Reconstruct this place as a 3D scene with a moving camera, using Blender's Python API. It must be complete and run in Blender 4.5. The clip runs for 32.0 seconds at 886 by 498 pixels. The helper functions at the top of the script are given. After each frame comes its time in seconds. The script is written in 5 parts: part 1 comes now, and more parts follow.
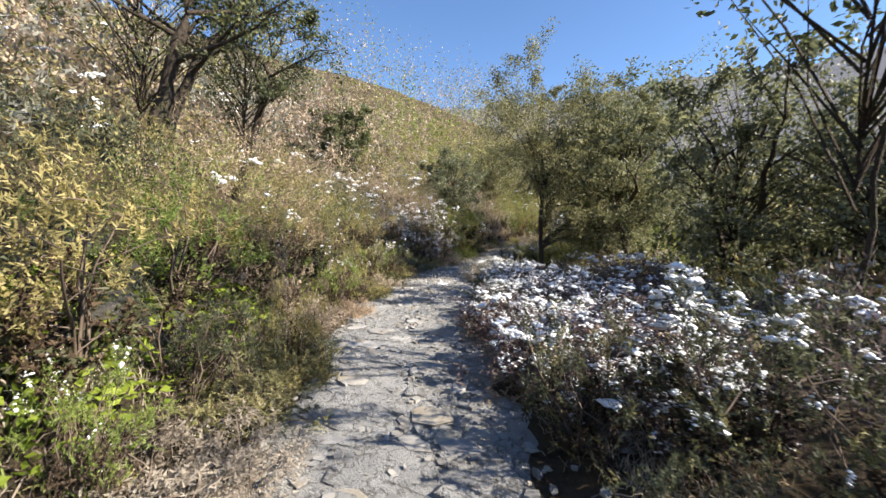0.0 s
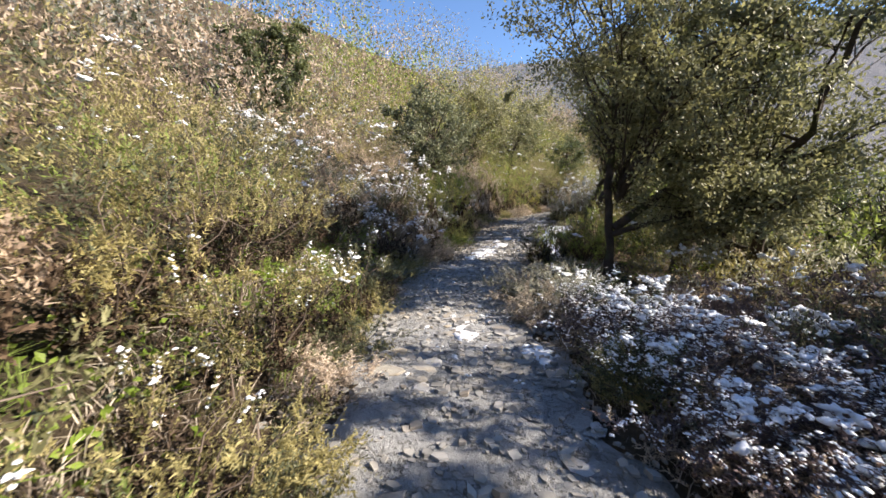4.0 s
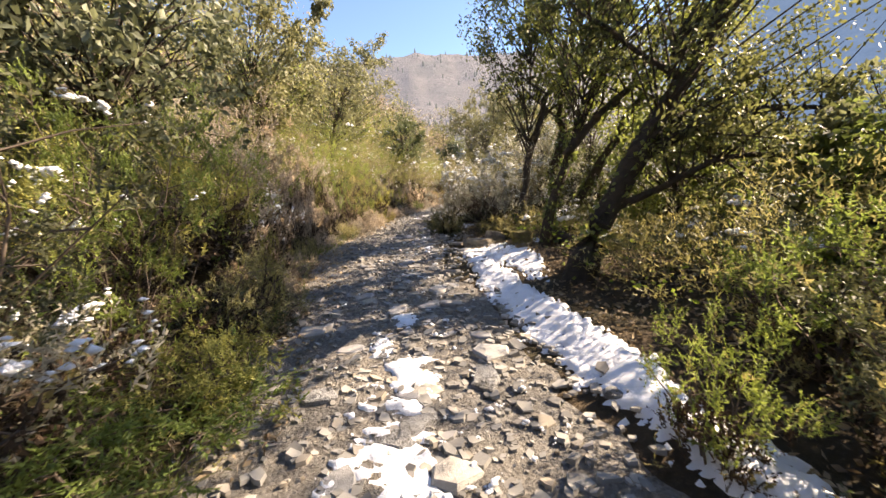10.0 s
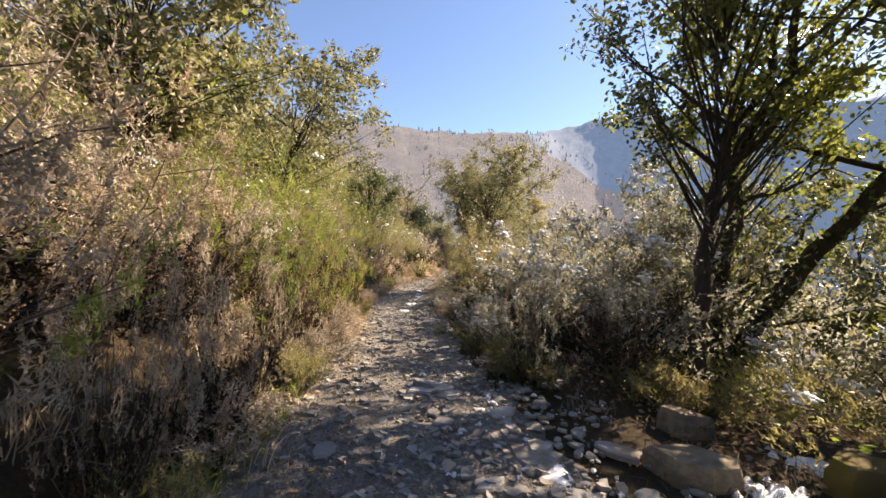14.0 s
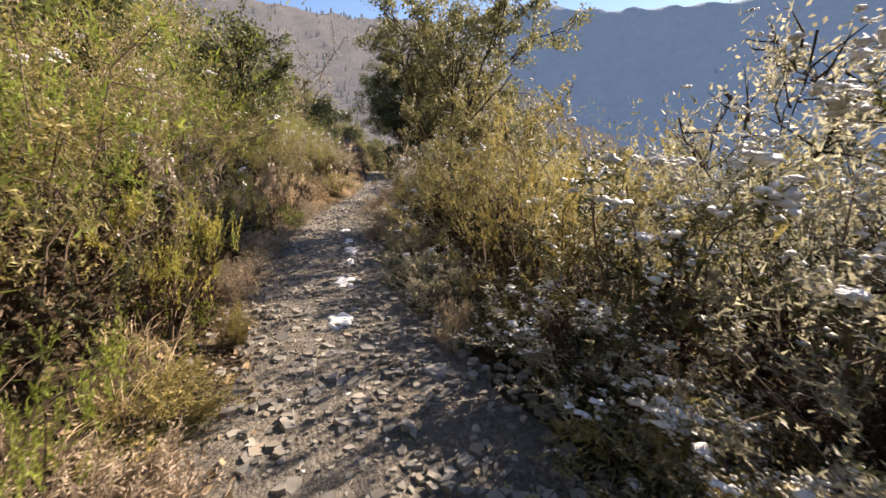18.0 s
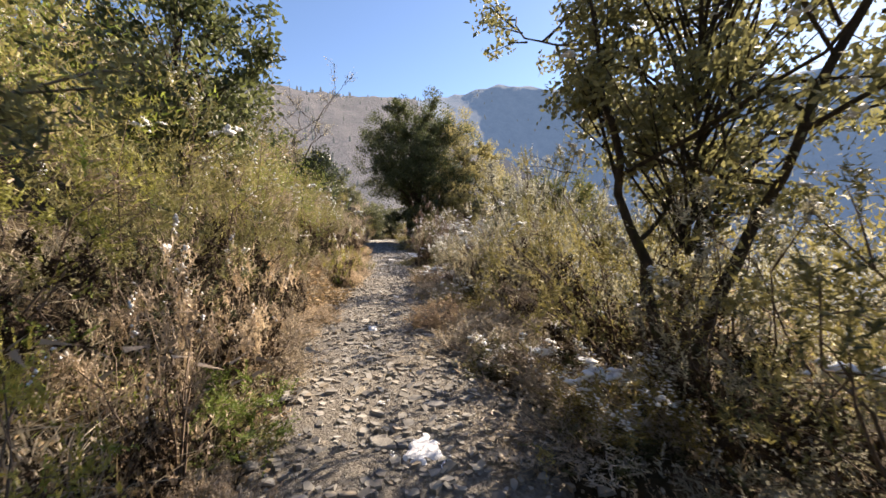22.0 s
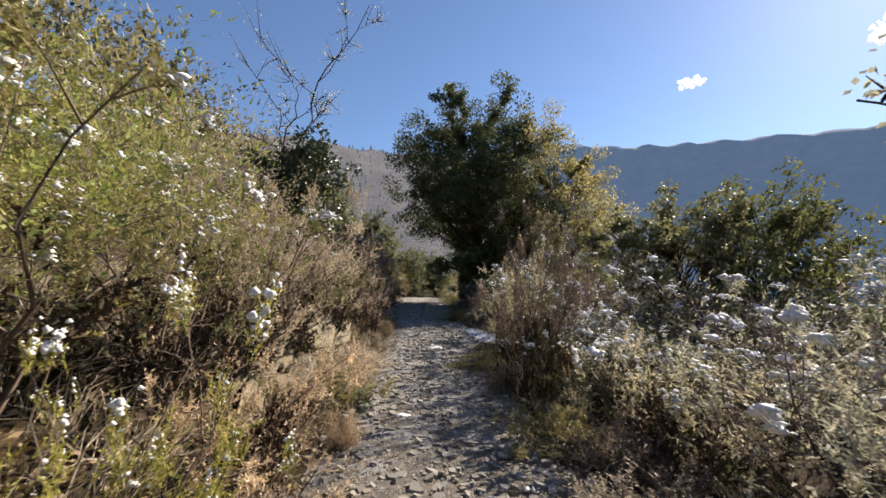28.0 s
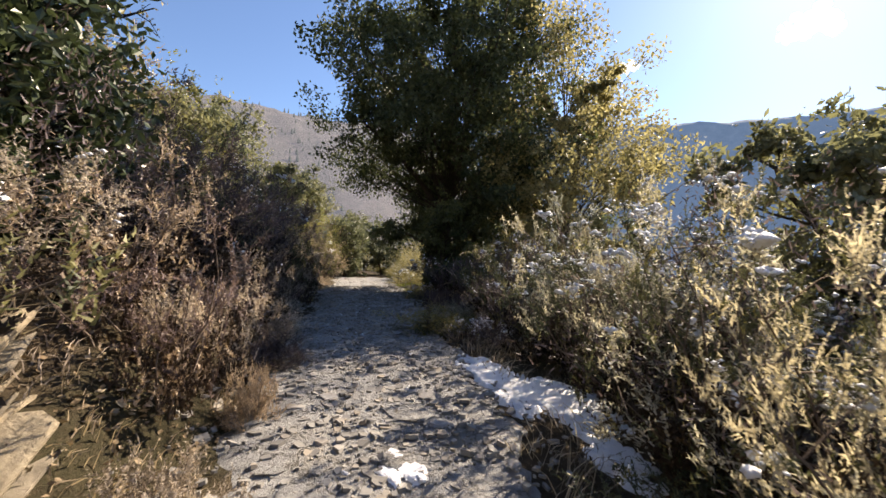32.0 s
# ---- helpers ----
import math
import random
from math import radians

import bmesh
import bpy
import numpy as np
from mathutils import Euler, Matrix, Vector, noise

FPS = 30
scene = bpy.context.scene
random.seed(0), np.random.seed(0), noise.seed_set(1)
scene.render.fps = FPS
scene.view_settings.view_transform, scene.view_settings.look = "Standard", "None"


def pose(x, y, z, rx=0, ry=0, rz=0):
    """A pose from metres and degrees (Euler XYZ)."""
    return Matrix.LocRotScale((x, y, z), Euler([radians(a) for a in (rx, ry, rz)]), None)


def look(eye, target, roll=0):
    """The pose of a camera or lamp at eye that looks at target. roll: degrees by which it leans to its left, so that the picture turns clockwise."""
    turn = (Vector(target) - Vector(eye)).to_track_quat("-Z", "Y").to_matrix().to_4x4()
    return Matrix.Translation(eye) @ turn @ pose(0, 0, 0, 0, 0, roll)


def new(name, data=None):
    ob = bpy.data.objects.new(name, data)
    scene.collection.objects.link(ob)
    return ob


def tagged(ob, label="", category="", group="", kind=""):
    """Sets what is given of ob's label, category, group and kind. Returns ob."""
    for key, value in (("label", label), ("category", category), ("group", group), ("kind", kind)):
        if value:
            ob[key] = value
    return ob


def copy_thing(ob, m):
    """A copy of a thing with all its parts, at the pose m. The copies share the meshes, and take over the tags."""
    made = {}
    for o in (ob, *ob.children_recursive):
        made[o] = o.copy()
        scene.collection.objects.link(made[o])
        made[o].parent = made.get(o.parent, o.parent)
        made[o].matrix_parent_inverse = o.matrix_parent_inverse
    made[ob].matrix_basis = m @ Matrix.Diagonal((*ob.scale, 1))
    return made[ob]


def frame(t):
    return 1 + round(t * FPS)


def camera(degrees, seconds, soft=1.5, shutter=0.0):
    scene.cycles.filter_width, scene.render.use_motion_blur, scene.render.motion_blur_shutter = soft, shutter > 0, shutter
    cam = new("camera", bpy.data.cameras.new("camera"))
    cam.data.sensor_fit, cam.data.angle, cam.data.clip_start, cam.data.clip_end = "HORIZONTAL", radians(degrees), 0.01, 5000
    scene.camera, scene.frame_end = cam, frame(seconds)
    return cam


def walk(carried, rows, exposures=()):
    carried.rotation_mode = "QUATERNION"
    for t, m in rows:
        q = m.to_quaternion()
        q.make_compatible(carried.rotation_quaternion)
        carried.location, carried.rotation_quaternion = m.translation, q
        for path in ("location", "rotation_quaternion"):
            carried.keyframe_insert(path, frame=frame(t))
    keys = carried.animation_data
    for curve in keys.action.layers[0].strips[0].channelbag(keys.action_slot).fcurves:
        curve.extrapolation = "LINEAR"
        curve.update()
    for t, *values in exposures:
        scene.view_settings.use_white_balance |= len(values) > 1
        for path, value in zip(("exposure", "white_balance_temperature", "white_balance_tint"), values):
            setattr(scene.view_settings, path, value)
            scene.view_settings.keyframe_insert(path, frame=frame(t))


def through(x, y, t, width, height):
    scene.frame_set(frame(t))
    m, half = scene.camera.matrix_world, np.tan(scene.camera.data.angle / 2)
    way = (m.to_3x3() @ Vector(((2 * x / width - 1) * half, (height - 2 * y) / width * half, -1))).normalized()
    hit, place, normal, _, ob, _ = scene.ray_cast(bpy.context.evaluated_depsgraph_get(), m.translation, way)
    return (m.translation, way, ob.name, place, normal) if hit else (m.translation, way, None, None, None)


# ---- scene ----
PATH = [
    (0, (-0.000, -0.000, 1.450), (-0.949, 1.754, 1.302), 0.8),
    (0.5, (-0.415, 0.473, 1.485), (-1.453, 2.177, 1.333), -1.8),
    (1, (-0.736, 0.979, 1.488), (-1.716, 2.716, 1.345), -4.4),
    (1.5, (-1.155, 1.597, 1.424), (-1.971, 3.392, 1.087), 1.1),
    (2, (-1.634, 2.175, 1.404), (-2.348, 4.002, 1.010), 0.6),
    (2.5, (-2.066, 2.679, 1.434), (-2.934, 4.452, 1.114), 0.6),
    (4.5, (-3.530, 5.119, 1.471), (-4.120, 7.008, 1.180), 1.7),
    (5, (-3.795, 5.855, 1.433), (-4.173, 7.807, 1.216), 3.5),
    (5.5, (-4.064, 6.520, 1.442), (-4.381, 8.480, 1.201), 0.3),
    (6, (-4.298, 7.142, 1.460), (-4.743, 9.074, 1.195), -2.8),
    (6.5, (-4.535, 7.735, 1.449), (-4.892, 9.698, 1.317), -0.4),
    (7, (-4.760, 8.414, 1.363), (-5.053, 10.352, 0.966), 1.0),
    (7.5, (-5.011, 9.129, 1.275), (-4.987, 11.099, 0.929), 1.8),
    (8, (-5.268, 9.853, 1.231), (-5.329, 11.833, 0.958), 3.4),
    (8.5, (-5.503, 10.598, 1.195), (-5.590, 12.589, 1.022), 1.6),
    (9, (-5.636, 11.334, 1.202), (-5.650, 13.330, 1.079), -1.3),
    (9.5, (-5.771, 12.080, 1.173), (-5.750, 14.068, 0.953), -2.2),
    (10, (-5.811, 12.809, 1.181), (-5.654, 14.779, 0.876), -3.3),
    (10.5, (-5.960, 13.514, 1.202), (-5.762, 15.475, 0.861), -1.9),
    (11, (-6.032, 14.253, 1.219), (-5.624, 16.185, 0.905), -2.7),
    (11.5, (-6.130, 14.959, 1.265), (-5.877, 16.911, 0.906), -0.2),
    (12, (-6.223, 15.626, 1.280), (-5.861, 17.566, 0.957), -1.4),
    (12.5, (-6.315, 16.262, 1.307), (-6.019, 18.238, 1.227), -1.1),
    (13, (-6.541, 16.697, 1.365), (-6.208, 18.669, 1.345), -2.6),
    (13.5, (-6.723, 17.204, 1.431), (-6.314, 19.161, 1.457), 1.2),
    (15.5, (-6.976, 19.572, 1.660), (-6.369, 21.477, 1.618), -0.2),
    (16, (-6.972, 20.252, 1.703), (-6.396, 22.167, 1.708), -1.0),
    (16.5, (-6.872, 20.959, 1.692), (-6.156, 22.826, 1.734), -1.7),
    (17, (-6.727, 21.672, 1.697), (-6.099, 23.571, 1.701), -2.3),
    (17.5, (-6.537, 22.388, 1.667), (-5.698, 24.185, 1.406), -3.2),
    (18, (-6.265, 23.084, 1.615), (-5.381, 24.822, 1.171), 0.3),
    (18.5, (-6.106, 23.758, 1.645), (-5.104, 25.437, 1.227), -1.7),
    (19, (-6.031, 24.469, 1.663), (-5.150, 26.236, 1.350), -2.5),
    (19.5, (-6.046, 25.234, 1.628), (-5.305, 27.075, 1.378), 0.3),
    (20, (-5.998, 25.961, 1.626), (-5.420, 27.872, 1.508), 1.5),
    (20.5, (-5.918, 26.745, 1.614), (-5.324, 28.655, 1.579), 1.6),
    (21, (-5.786, 27.490, 1.603), (-5.060, 29.353, 1.543), -1.0),
    (21.5, (-5.688, 28.257, 1.616), (-4.814, 30.054, 1.526), -1.3),
    (22, (-5.499, 28.984, 1.601), (-4.524, 30.726, 1.479), -0.4),
    (22.5, (-5.316, 29.709, 1.620), (-4.365, 31.463, 1.481), 0.1),
    (23, (-5.138, 30.404, 1.624), (-4.187, 32.160, 1.510), -2.1),
    (23.5, (-4.961, 31.084, 1.572), (-4.065, 32.870, 1.473), -1.1),
    (24, (-4.713, 31.804, 1.544), (-3.669, 33.506, 1.435), 0.9),
    (24.5, (-4.496, 32.484, 1.593), (-3.518, 34.228, 1.547), -1.0),
    (25, (-4.274, 33.109, 1.529), (-3.150, 34.758, 1.405), -0.8),
    (25.5, (-3.983, 33.718, 1.544), (-2.838, 35.357, 1.479), 0.9),
    (26, (-3.707, 34.352, 1.579), (-2.670, 36.059, 1.672), 2.1),
    (26.5, (-3.365, 34.905, 1.641), (-2.517, 36.711, 1.777), 3.3),
    (28.5, (-2.238, 37.395, 1.532), (-1.453, 39.228, 1.681), 0.9),
    (29, (-1.956, 38.074, 1.578), (-1.154, 39.903, 1.682), 0.0),
    (29.5, (-1.665, 38.747, 1.588), (-0.855, 40.574, 1.648), -0.5),
    (30, (-1.365, 39.416, 1.622), (-0.547, 41.241, 1.668), -1.0),
    (30.5, (-1.125, 40.085, 1.578), (-0.287, 41.900, 1.535), -3.3),
    (31, (-0.870, 40.759, 1.507), (0.108, 42.503, 1.549), -1.3),
    (31.5, (-0.690, 41.387, 1.470), (0.346, 43.097, 1.426), 0.8),
    (32, (-0.530, 41.982, 1.479), (0.516, 43.686, 1.509), 1.4),
]
cam = camera(96.3, 32.0, soft=1.5, shutter=0.15)
walk(cam, [(t, look(eye, target, roll)) for t, eye, target, roll in PATH],
     exposures=[(0, 1.5, 6600, 11), (2.5, 1.58, 6600, 12), (5, 1.5, 6700, 14), (7, 2.4, 7100, 14), (8, 2.5, 7400, 17), (9, 1.95, 7900, 18), (10, 2.1, 8000, 18), (11, 2.3, 8500, 19), (12, 2.2, 8200, 18), (13.5, 1.85, 8100, 19), (15.5, 1.65, 7700, 17),
                (16.3, 1.65, 7900, 17), (17, 1.35, 7500, 16), (18, 1.42, 7800, 19), (20, 1.5, 7800, 18), (21, 1.48, 7700, 17), (23, 1.55, 7500, 16), (24, 1.4, 7400, 15), (26, 1.1, 7400, 16), (29, 1.0, 7000, 13), (30, 1.25, 7400, 15), (31, 2.0, 7800, 18), (32, 1.48, 7500, 16)])

# ---- sky, sun ----
SUN_AZ, SUN_EL = 76.0, 34.0          # degrees clockwise from +y, and above the horizon
world = bpy.data.worlds.new("sky")
scene.world = world
world.use_nodes = True
wn = world.node_tree.nodes
sky = wn.new("ShaderNodeTexSky")
sky.sky_type = "NISHITA"
sky.sun_disc = False
sky.sun_elevation, sky.sun_rotation = radians(SUN_EL), radians(SUN_AZ)
sky.altitude, sky.air_density, sky.dust_density, sky.ozone_density = 800, 1.0, 0.35, 6.0
wn["Background"].inputs["Strength"].default_value = 0.088
world.node_tree.links.new(sky.outputs[0], wn["Background"].inputs["Color"])
sun_data = bpy.data.lights.new("sun", "SUN")
sun_data.energy, sun_data.angle, sun_data.color = 4.6, radians(0.6), (1.0, 0.91, 0.77)
sun = new("sun", sun_data)
sun_dir = Vector((math.sin(radians(SUN_AZ)) * math.cos(radians(SUN_EL)), math.cos(radians(SUN_AZ)) * math.cos(radians(SUN_EL)), math.sin(radians(SUN_EL))))
sun.matrix_world = look(sun_dir * 60, (0, 0, 0))

# ---- the lie of the land ----
# line of the trail: x, y, height of the tread
LINE = np.array([(5.0, -7.0, 0.0), (1.5, -2.2, 0.0), (-0.1, 0.1, 0.0), (-1.6, 2.15, -0.03), (-3.1, 4.5, -0.02), (-4.25, 7.15, -0.05), (-5.15, 9.9, -0.2), (-5.7, 12.8, -0.26), (-6.0, 15.6, -0.18), (-6.1, 17.8, -0.05),
                 (-6.15, 20.3, 0.1), (-5.85, 23.1, 0.15), (-5.55, 26.0, 0.15), (-5.1, 29.0, 0.14), (-4.5, 31.8, 0.12), (-3.6, 34.4, 0.12), (-2.35, 37.1, 0.13), (-1.05, 40.3, 0.06), (-0.1, 43.2, 0.08), (0.8, 45.8, 0.26), (1.75, 48.5, 0.42),
                 (4.0, 54.5, 0.5), (6.0, 60.0, 0.5), (7.2, 66.0, 0.4), (7.0, 76.0, 0.2), (4.0, 95.0, 0.4)])


def dense(line, step=0.25):
    """The trail's line, smoothed and cut into short steps, run on at both ends."""
    seg = np.hypot(*np.diff(line[:, :2], axis=0).T)
    at = np.r_[0, np.cumsum(seg)]
    s = np.arange(0, at[-1], step)
    p = np.stack([np.interp(s, at, line[:, k]) for k in range(3)], 1)
    for _ in range(3):
        q = np.concatenate([np.repeat(p[:1], 4, 0), p, np.repeat(p[-1:], 4, 0)])
        p[4:-4] = np.stack([np.convolve(q[:, k], np.ones(9) / 9, "valid") for k in range(3)], 1)[4:-4]
    return p


TRAIL = dense(LINE)
TDIR = np.gradient(TRAIL[:, :2], axis=0)
TDIR /= np.hypot(TDIR[:, 0], TDIR[:, 1])[:, None]
TS = np.r_[0, np.cumsum(np.hypot(*np.diff(TRAIL[:, :2], axis=0).T))] - 8.74


def locate(x, y):
    """Way along the trail, distance to its right (left is below zero) and height of the tread there."""
    x, y = np.atleast_1d(np.asarray(x, float)), np.atleast_1d(np.asarray(y, float))
    best = np.zeros(len(x), int)
    for a in range(0, len(x), 4000):
        dx = x[a:a + 4000, None] - TRAIL[None, :, 0]
        dy = y[a:a + 4000, None] - TRAIL[None, :, 1]
        best[a:a + 4000] = np.argmin(dx * dx + dy * dy, 1)
    ox, oy = x - TRAIL[best, 0], y - TRAIL[best, 1]
    tx, ty = TDIR[best, 0], TDIR[best, 1]
    d = ox * ty - oy * tx
    far = np.hypot(ox, oy)
    d = np.where(d < 0, -1, 1) * np.where((best == 0) | (best == len(TRAIL) - 1), np.abs(d), far)
    return TS[best] + ox * tx + oy * ty, d, TRAIL[best, 2]


def spot(s, d):
    """The place in plan that lies d metres to the right of the trail's line at s."""
    k = int(np.clip(np.searchsorted(TS, s), 0, len(TS) - 1))
    over = s - TS[k]
    return (TRAIL[k, 0] + TDIR[k, 0] * over + TDIR[k, 1] * d, TRAIL[k, 1] + TDIR[k, 1] * over - TDIR[k, 0] * d)


def ease(u):
    u = np.clip(u, 0, 1)
    return u * u * (3 - 2 * u)


def waves(x, y, size, seed):
    """Smooth uneven ground, about -1 to 1."""
    r = np.random.RandomState(seed)
    z = 0
    for _ in range(7):
        a, f, p = r.uniform(0, 6.283), r.uniform(0.6, 1.7) / size * 6.283, r.uniform(0, 6.283)
        z = z + np.sin((x * np.cos(a) + y * np.sin(a)) * f + p)
    return z / 4


# ridge of the far hills: degrees clockwise from +y, rise in degrees, distance
RIDGE = np.array([(-180, 8, 700), (-60, 12, 600), (-20, 15, 520), (2, 17.4, 480), (10, 16.8, 500), (17, 16.6, 520), (26, 17.0, 560), (30, 17.6, 620),
                  (37, 19.0, 640), (47, 17.6, 660), (56, 17.0, 680), (66, 16.2, 700), (80, 15.0, 700), (110, 12, 700), (180, 8, 700)], float)


def left_edge(s):
    return np.interp(s, [0, 8, 10, 12, 14, 16, 19, 22, 24, 27, 31, 34, 60], [0.92, 0.98, 1.1, 1.4, 1.5, 1.2, 1.15, 1.5, 1.3, 1.15, 1.15, 0.92, 0.95]) + 0.07 * np.sin(s * 1.3) + 0.05 * np.sin(s * 2.9 + 1)


def right_edge(s):
    return np.interp(s, [0, 6, 10, 14, 16, 18, 20, 26, 30, 33, 46, 50, 60], [0.95, 1.12, 1.05, 1.0, 1.2, 1.15, 0.88, 0.82, 0.92, 1.12, 1.18, 1.3, 1.2]) + 0.06 * np.sin(s * 1.7 + 2) + 0.05 * np.sin(s * 3.1)


def walked(s):
    """How far the walker keeps to the right of the trail's line (left is below zero)."""
    return np.interp(s, [0, 6, 11, 17, 18.5, 20.8, 22.2, 24.3, 28, 31, 36.5, 45], [0.05, -0.18, -0.2, -0.26, -0.66, -0.88, -0.82, -0.42, -0.48, -0.37, 0.0, 0.0])


def height(x, y):
    """Height of the ground."""
    x, y = np.atleast_1d(np.asarray(x, float)), np.atleast_1d(np.asarray(y, float))
    s, d, z0 = locate(x, y)
    u, v = np.maximum(-d - left_edge(s), 0), np.maximum(d - right_edge(s), 0)
    bank = np.interp(s, [-5, 8, 12, 20, 30, 44, 47, 51, 54], [0.3, 0.3, 0.5, 0.25, 0.35, 0.4, 0.42, 0.42, 0.42])
    left = bank * ease(u / 0.7) + 0.50 * np.maximum(u - 0.2, 0) - 0.10 * ease((u - 40) / 60) * (u - 40)
    right = 0.12 * ease(v / 0.4) * ease((22 - s) / 4) - 0.32 * np.maximum(v - np.interp(s, [8, 14, 22, 26], [5.0, 3.0, 2.5, 2.0]), 0)
    z = z0 + np.minimum(left, 75) + np.maximum(right, -28)
    z = z + (0.05 * waves(x, y, 1.3, 3) + 0.16 * waves(x, y, 4.0, 4)) * ease((np.maximum(u, v)) / 0.8)
    r = np.hypot(x + 5, y - 24)
    az = np.degrees(np.arctan2(x + 5, y - 24))
    rise, far = np.interp(az, RIDGE[:, 0], RIDGE[:, 1]), np.interp(az, RIDGE[:, 0], RIDGE[:, 2])
    near = (0.30 + 0.28 * ease((az - 19) / 24)) * far
    top = far * np.tan(np.radians(rise)) + 2.2 * waves(x, y, 34, 8)
    u = np.clip((r - near) / (far - near), 0, 1)
    side = ease((az - 19) / 24)
    t = side * (0.3 * u + 0.7 * u ** 2.2) + (1 - side) * ease(u)
    top = top - 0.4 * np.maximum(r - far, 0)
    z = np.where(r > 90, z * (1 - t) + (top + 9 * waves(x, y, 120, 9) * (1 - t)) * t, z)
    return z + 1.2 * waves(x, y, 25, 6) * ease((r - 60) / 80)


def height1(x, y):
    return float(height(x, y)[0])
# ---- end of land ----

# ---- materials ----
def material(name, rough=0.9):
    m = bpy.data.materials.new(name)
    m.use_nodes = True
    t = m.node_tree
    b = t.nodes["Principled BSDF"]
    b.inputs["Roughness"].default_value = rough
    b.inputs["Specular IOR Level"].default_value = 0.25
    return m, t, b


def ramp(t, fac, stops):
    n = t.nodes.new("ShaderNodeValToRGB")
    while len(n.color_ramp.elements) < len(stops):
        n.color_ramp.elements.new(0.5)
    for e, (at, c) in zip(n.color_ramp.elements, stops):
        e.position, e.color = at, (*c, 1)
    t.links.new(fac, n.inputs[0])
    return n.outputs[0]


def noise_at(t, scale, detail=4, rough=0.6, where=None):
    n = t.nodes.new("ShaderNodeTexNoise")
    n.inputs["Scale"].default_value, n.inputs["Detail"].default_value, n.inputs["Roughness"].default_value = scale, detail, rough
    if where is None:
        g = t.nodes.new("ShaderNodeNewGeometry")
        where = g.outputs["Position"]
    t.links.new(where, n.inputs["Vector"])
    return n.outputs["Fac"]


def mixed(t, fac, a, b, how="MIX"):
    n = t.nodes.new("ShaderNodeMix")
    n.data_type, n.blend_type = "RGBA", how
    for sock, v in ((n.inputs[0], fac), (n.inputs[6], a), (n.inputs[7], b)):
        if hasattr(v, "node"):
            t.links.new(v, sock)
        elif isinstance(v, tuple):
            sock.default_value = (*v, 1)
        else:
            sock.default_value = v
    return n.outputs[2]


def bumped(t, b, fac, strength, dist):
    n = t.nodes.new("ShaderNodeBump")
    n.inputs["Strength"].default_value, n.inputs["Distance"].default_value = strength, dist
    t.links.new(fac, n.inputs["Height"])
    t.links.new(n.outputs[0], b.inputs["Normal"])


def math_node(t, op, a, b):
    n = t.nodes.new("ShaderNodeMath")
    n.operation = op
    for sock, v in zip(n.inputs, (a, b)):
        if hasattr(v, "node"):
            t.links.new(v, sock)
        else:
            sock.default_value = v
    return n.outputs[0]


def leaf_material(name, dark, mid, light, through=0.28, rough=0.55, gloss=0.3):
    """Foliage: each leaf takes a tone of its own, each plant a cast of its own, and light comes through."""
    m, t, b = material(name, rough)
    b.inputs["Specular IOR Level"].default_value = gloss
    g, o = t.nodes.new("ShaderNodeNewGeometry"), t.nodes.new("ShaderNodeObjectInfo")
    col = ramp(t, g.outputs["Random Per Island"], [(0.0, dark), (0.45, mid), (1.0, light)])
    patch = noise_at(t, 2.2, 2)
    col = mixed(t, 0.55, col, ramp(t, patch, [(0.32, tuple(c * 0.62 for c in mid)), (0.68, tuple(min(1, c * 1.3) for c in light))]))
    tone = ramp(t, o.outputs["Random"], [(0.0, (0.72, 0.76, 0.78)), (0.5, (1, 1, 1)), (1.0, (1.22, 1.12, 0.98))])
    col = mixed(t, 1.0, col, tone, "MULTIPLY")
    t.links.new(col, b.inputs["Base Color"])
    tr, mx = t.nodes.new("ShaderNodeBsdfTranslucent"), t.nodes.new("ShaderNodeMixShader")
    t.links.new(mixed(t, 1.0, col, (1.08, 1.08, 0.9), "MULTIPLY"), tr.inputs["Color"])
    mx.inputs[0].default_value = through
    t.links.new(b.outputs[0], mx.inputs[1]), t.links.new(tr.outputs[0], mx.inputs[2])
    t.links.new(mx.outputs[0], t.nodes["Material Output"].inputs["Surface"])
    return m


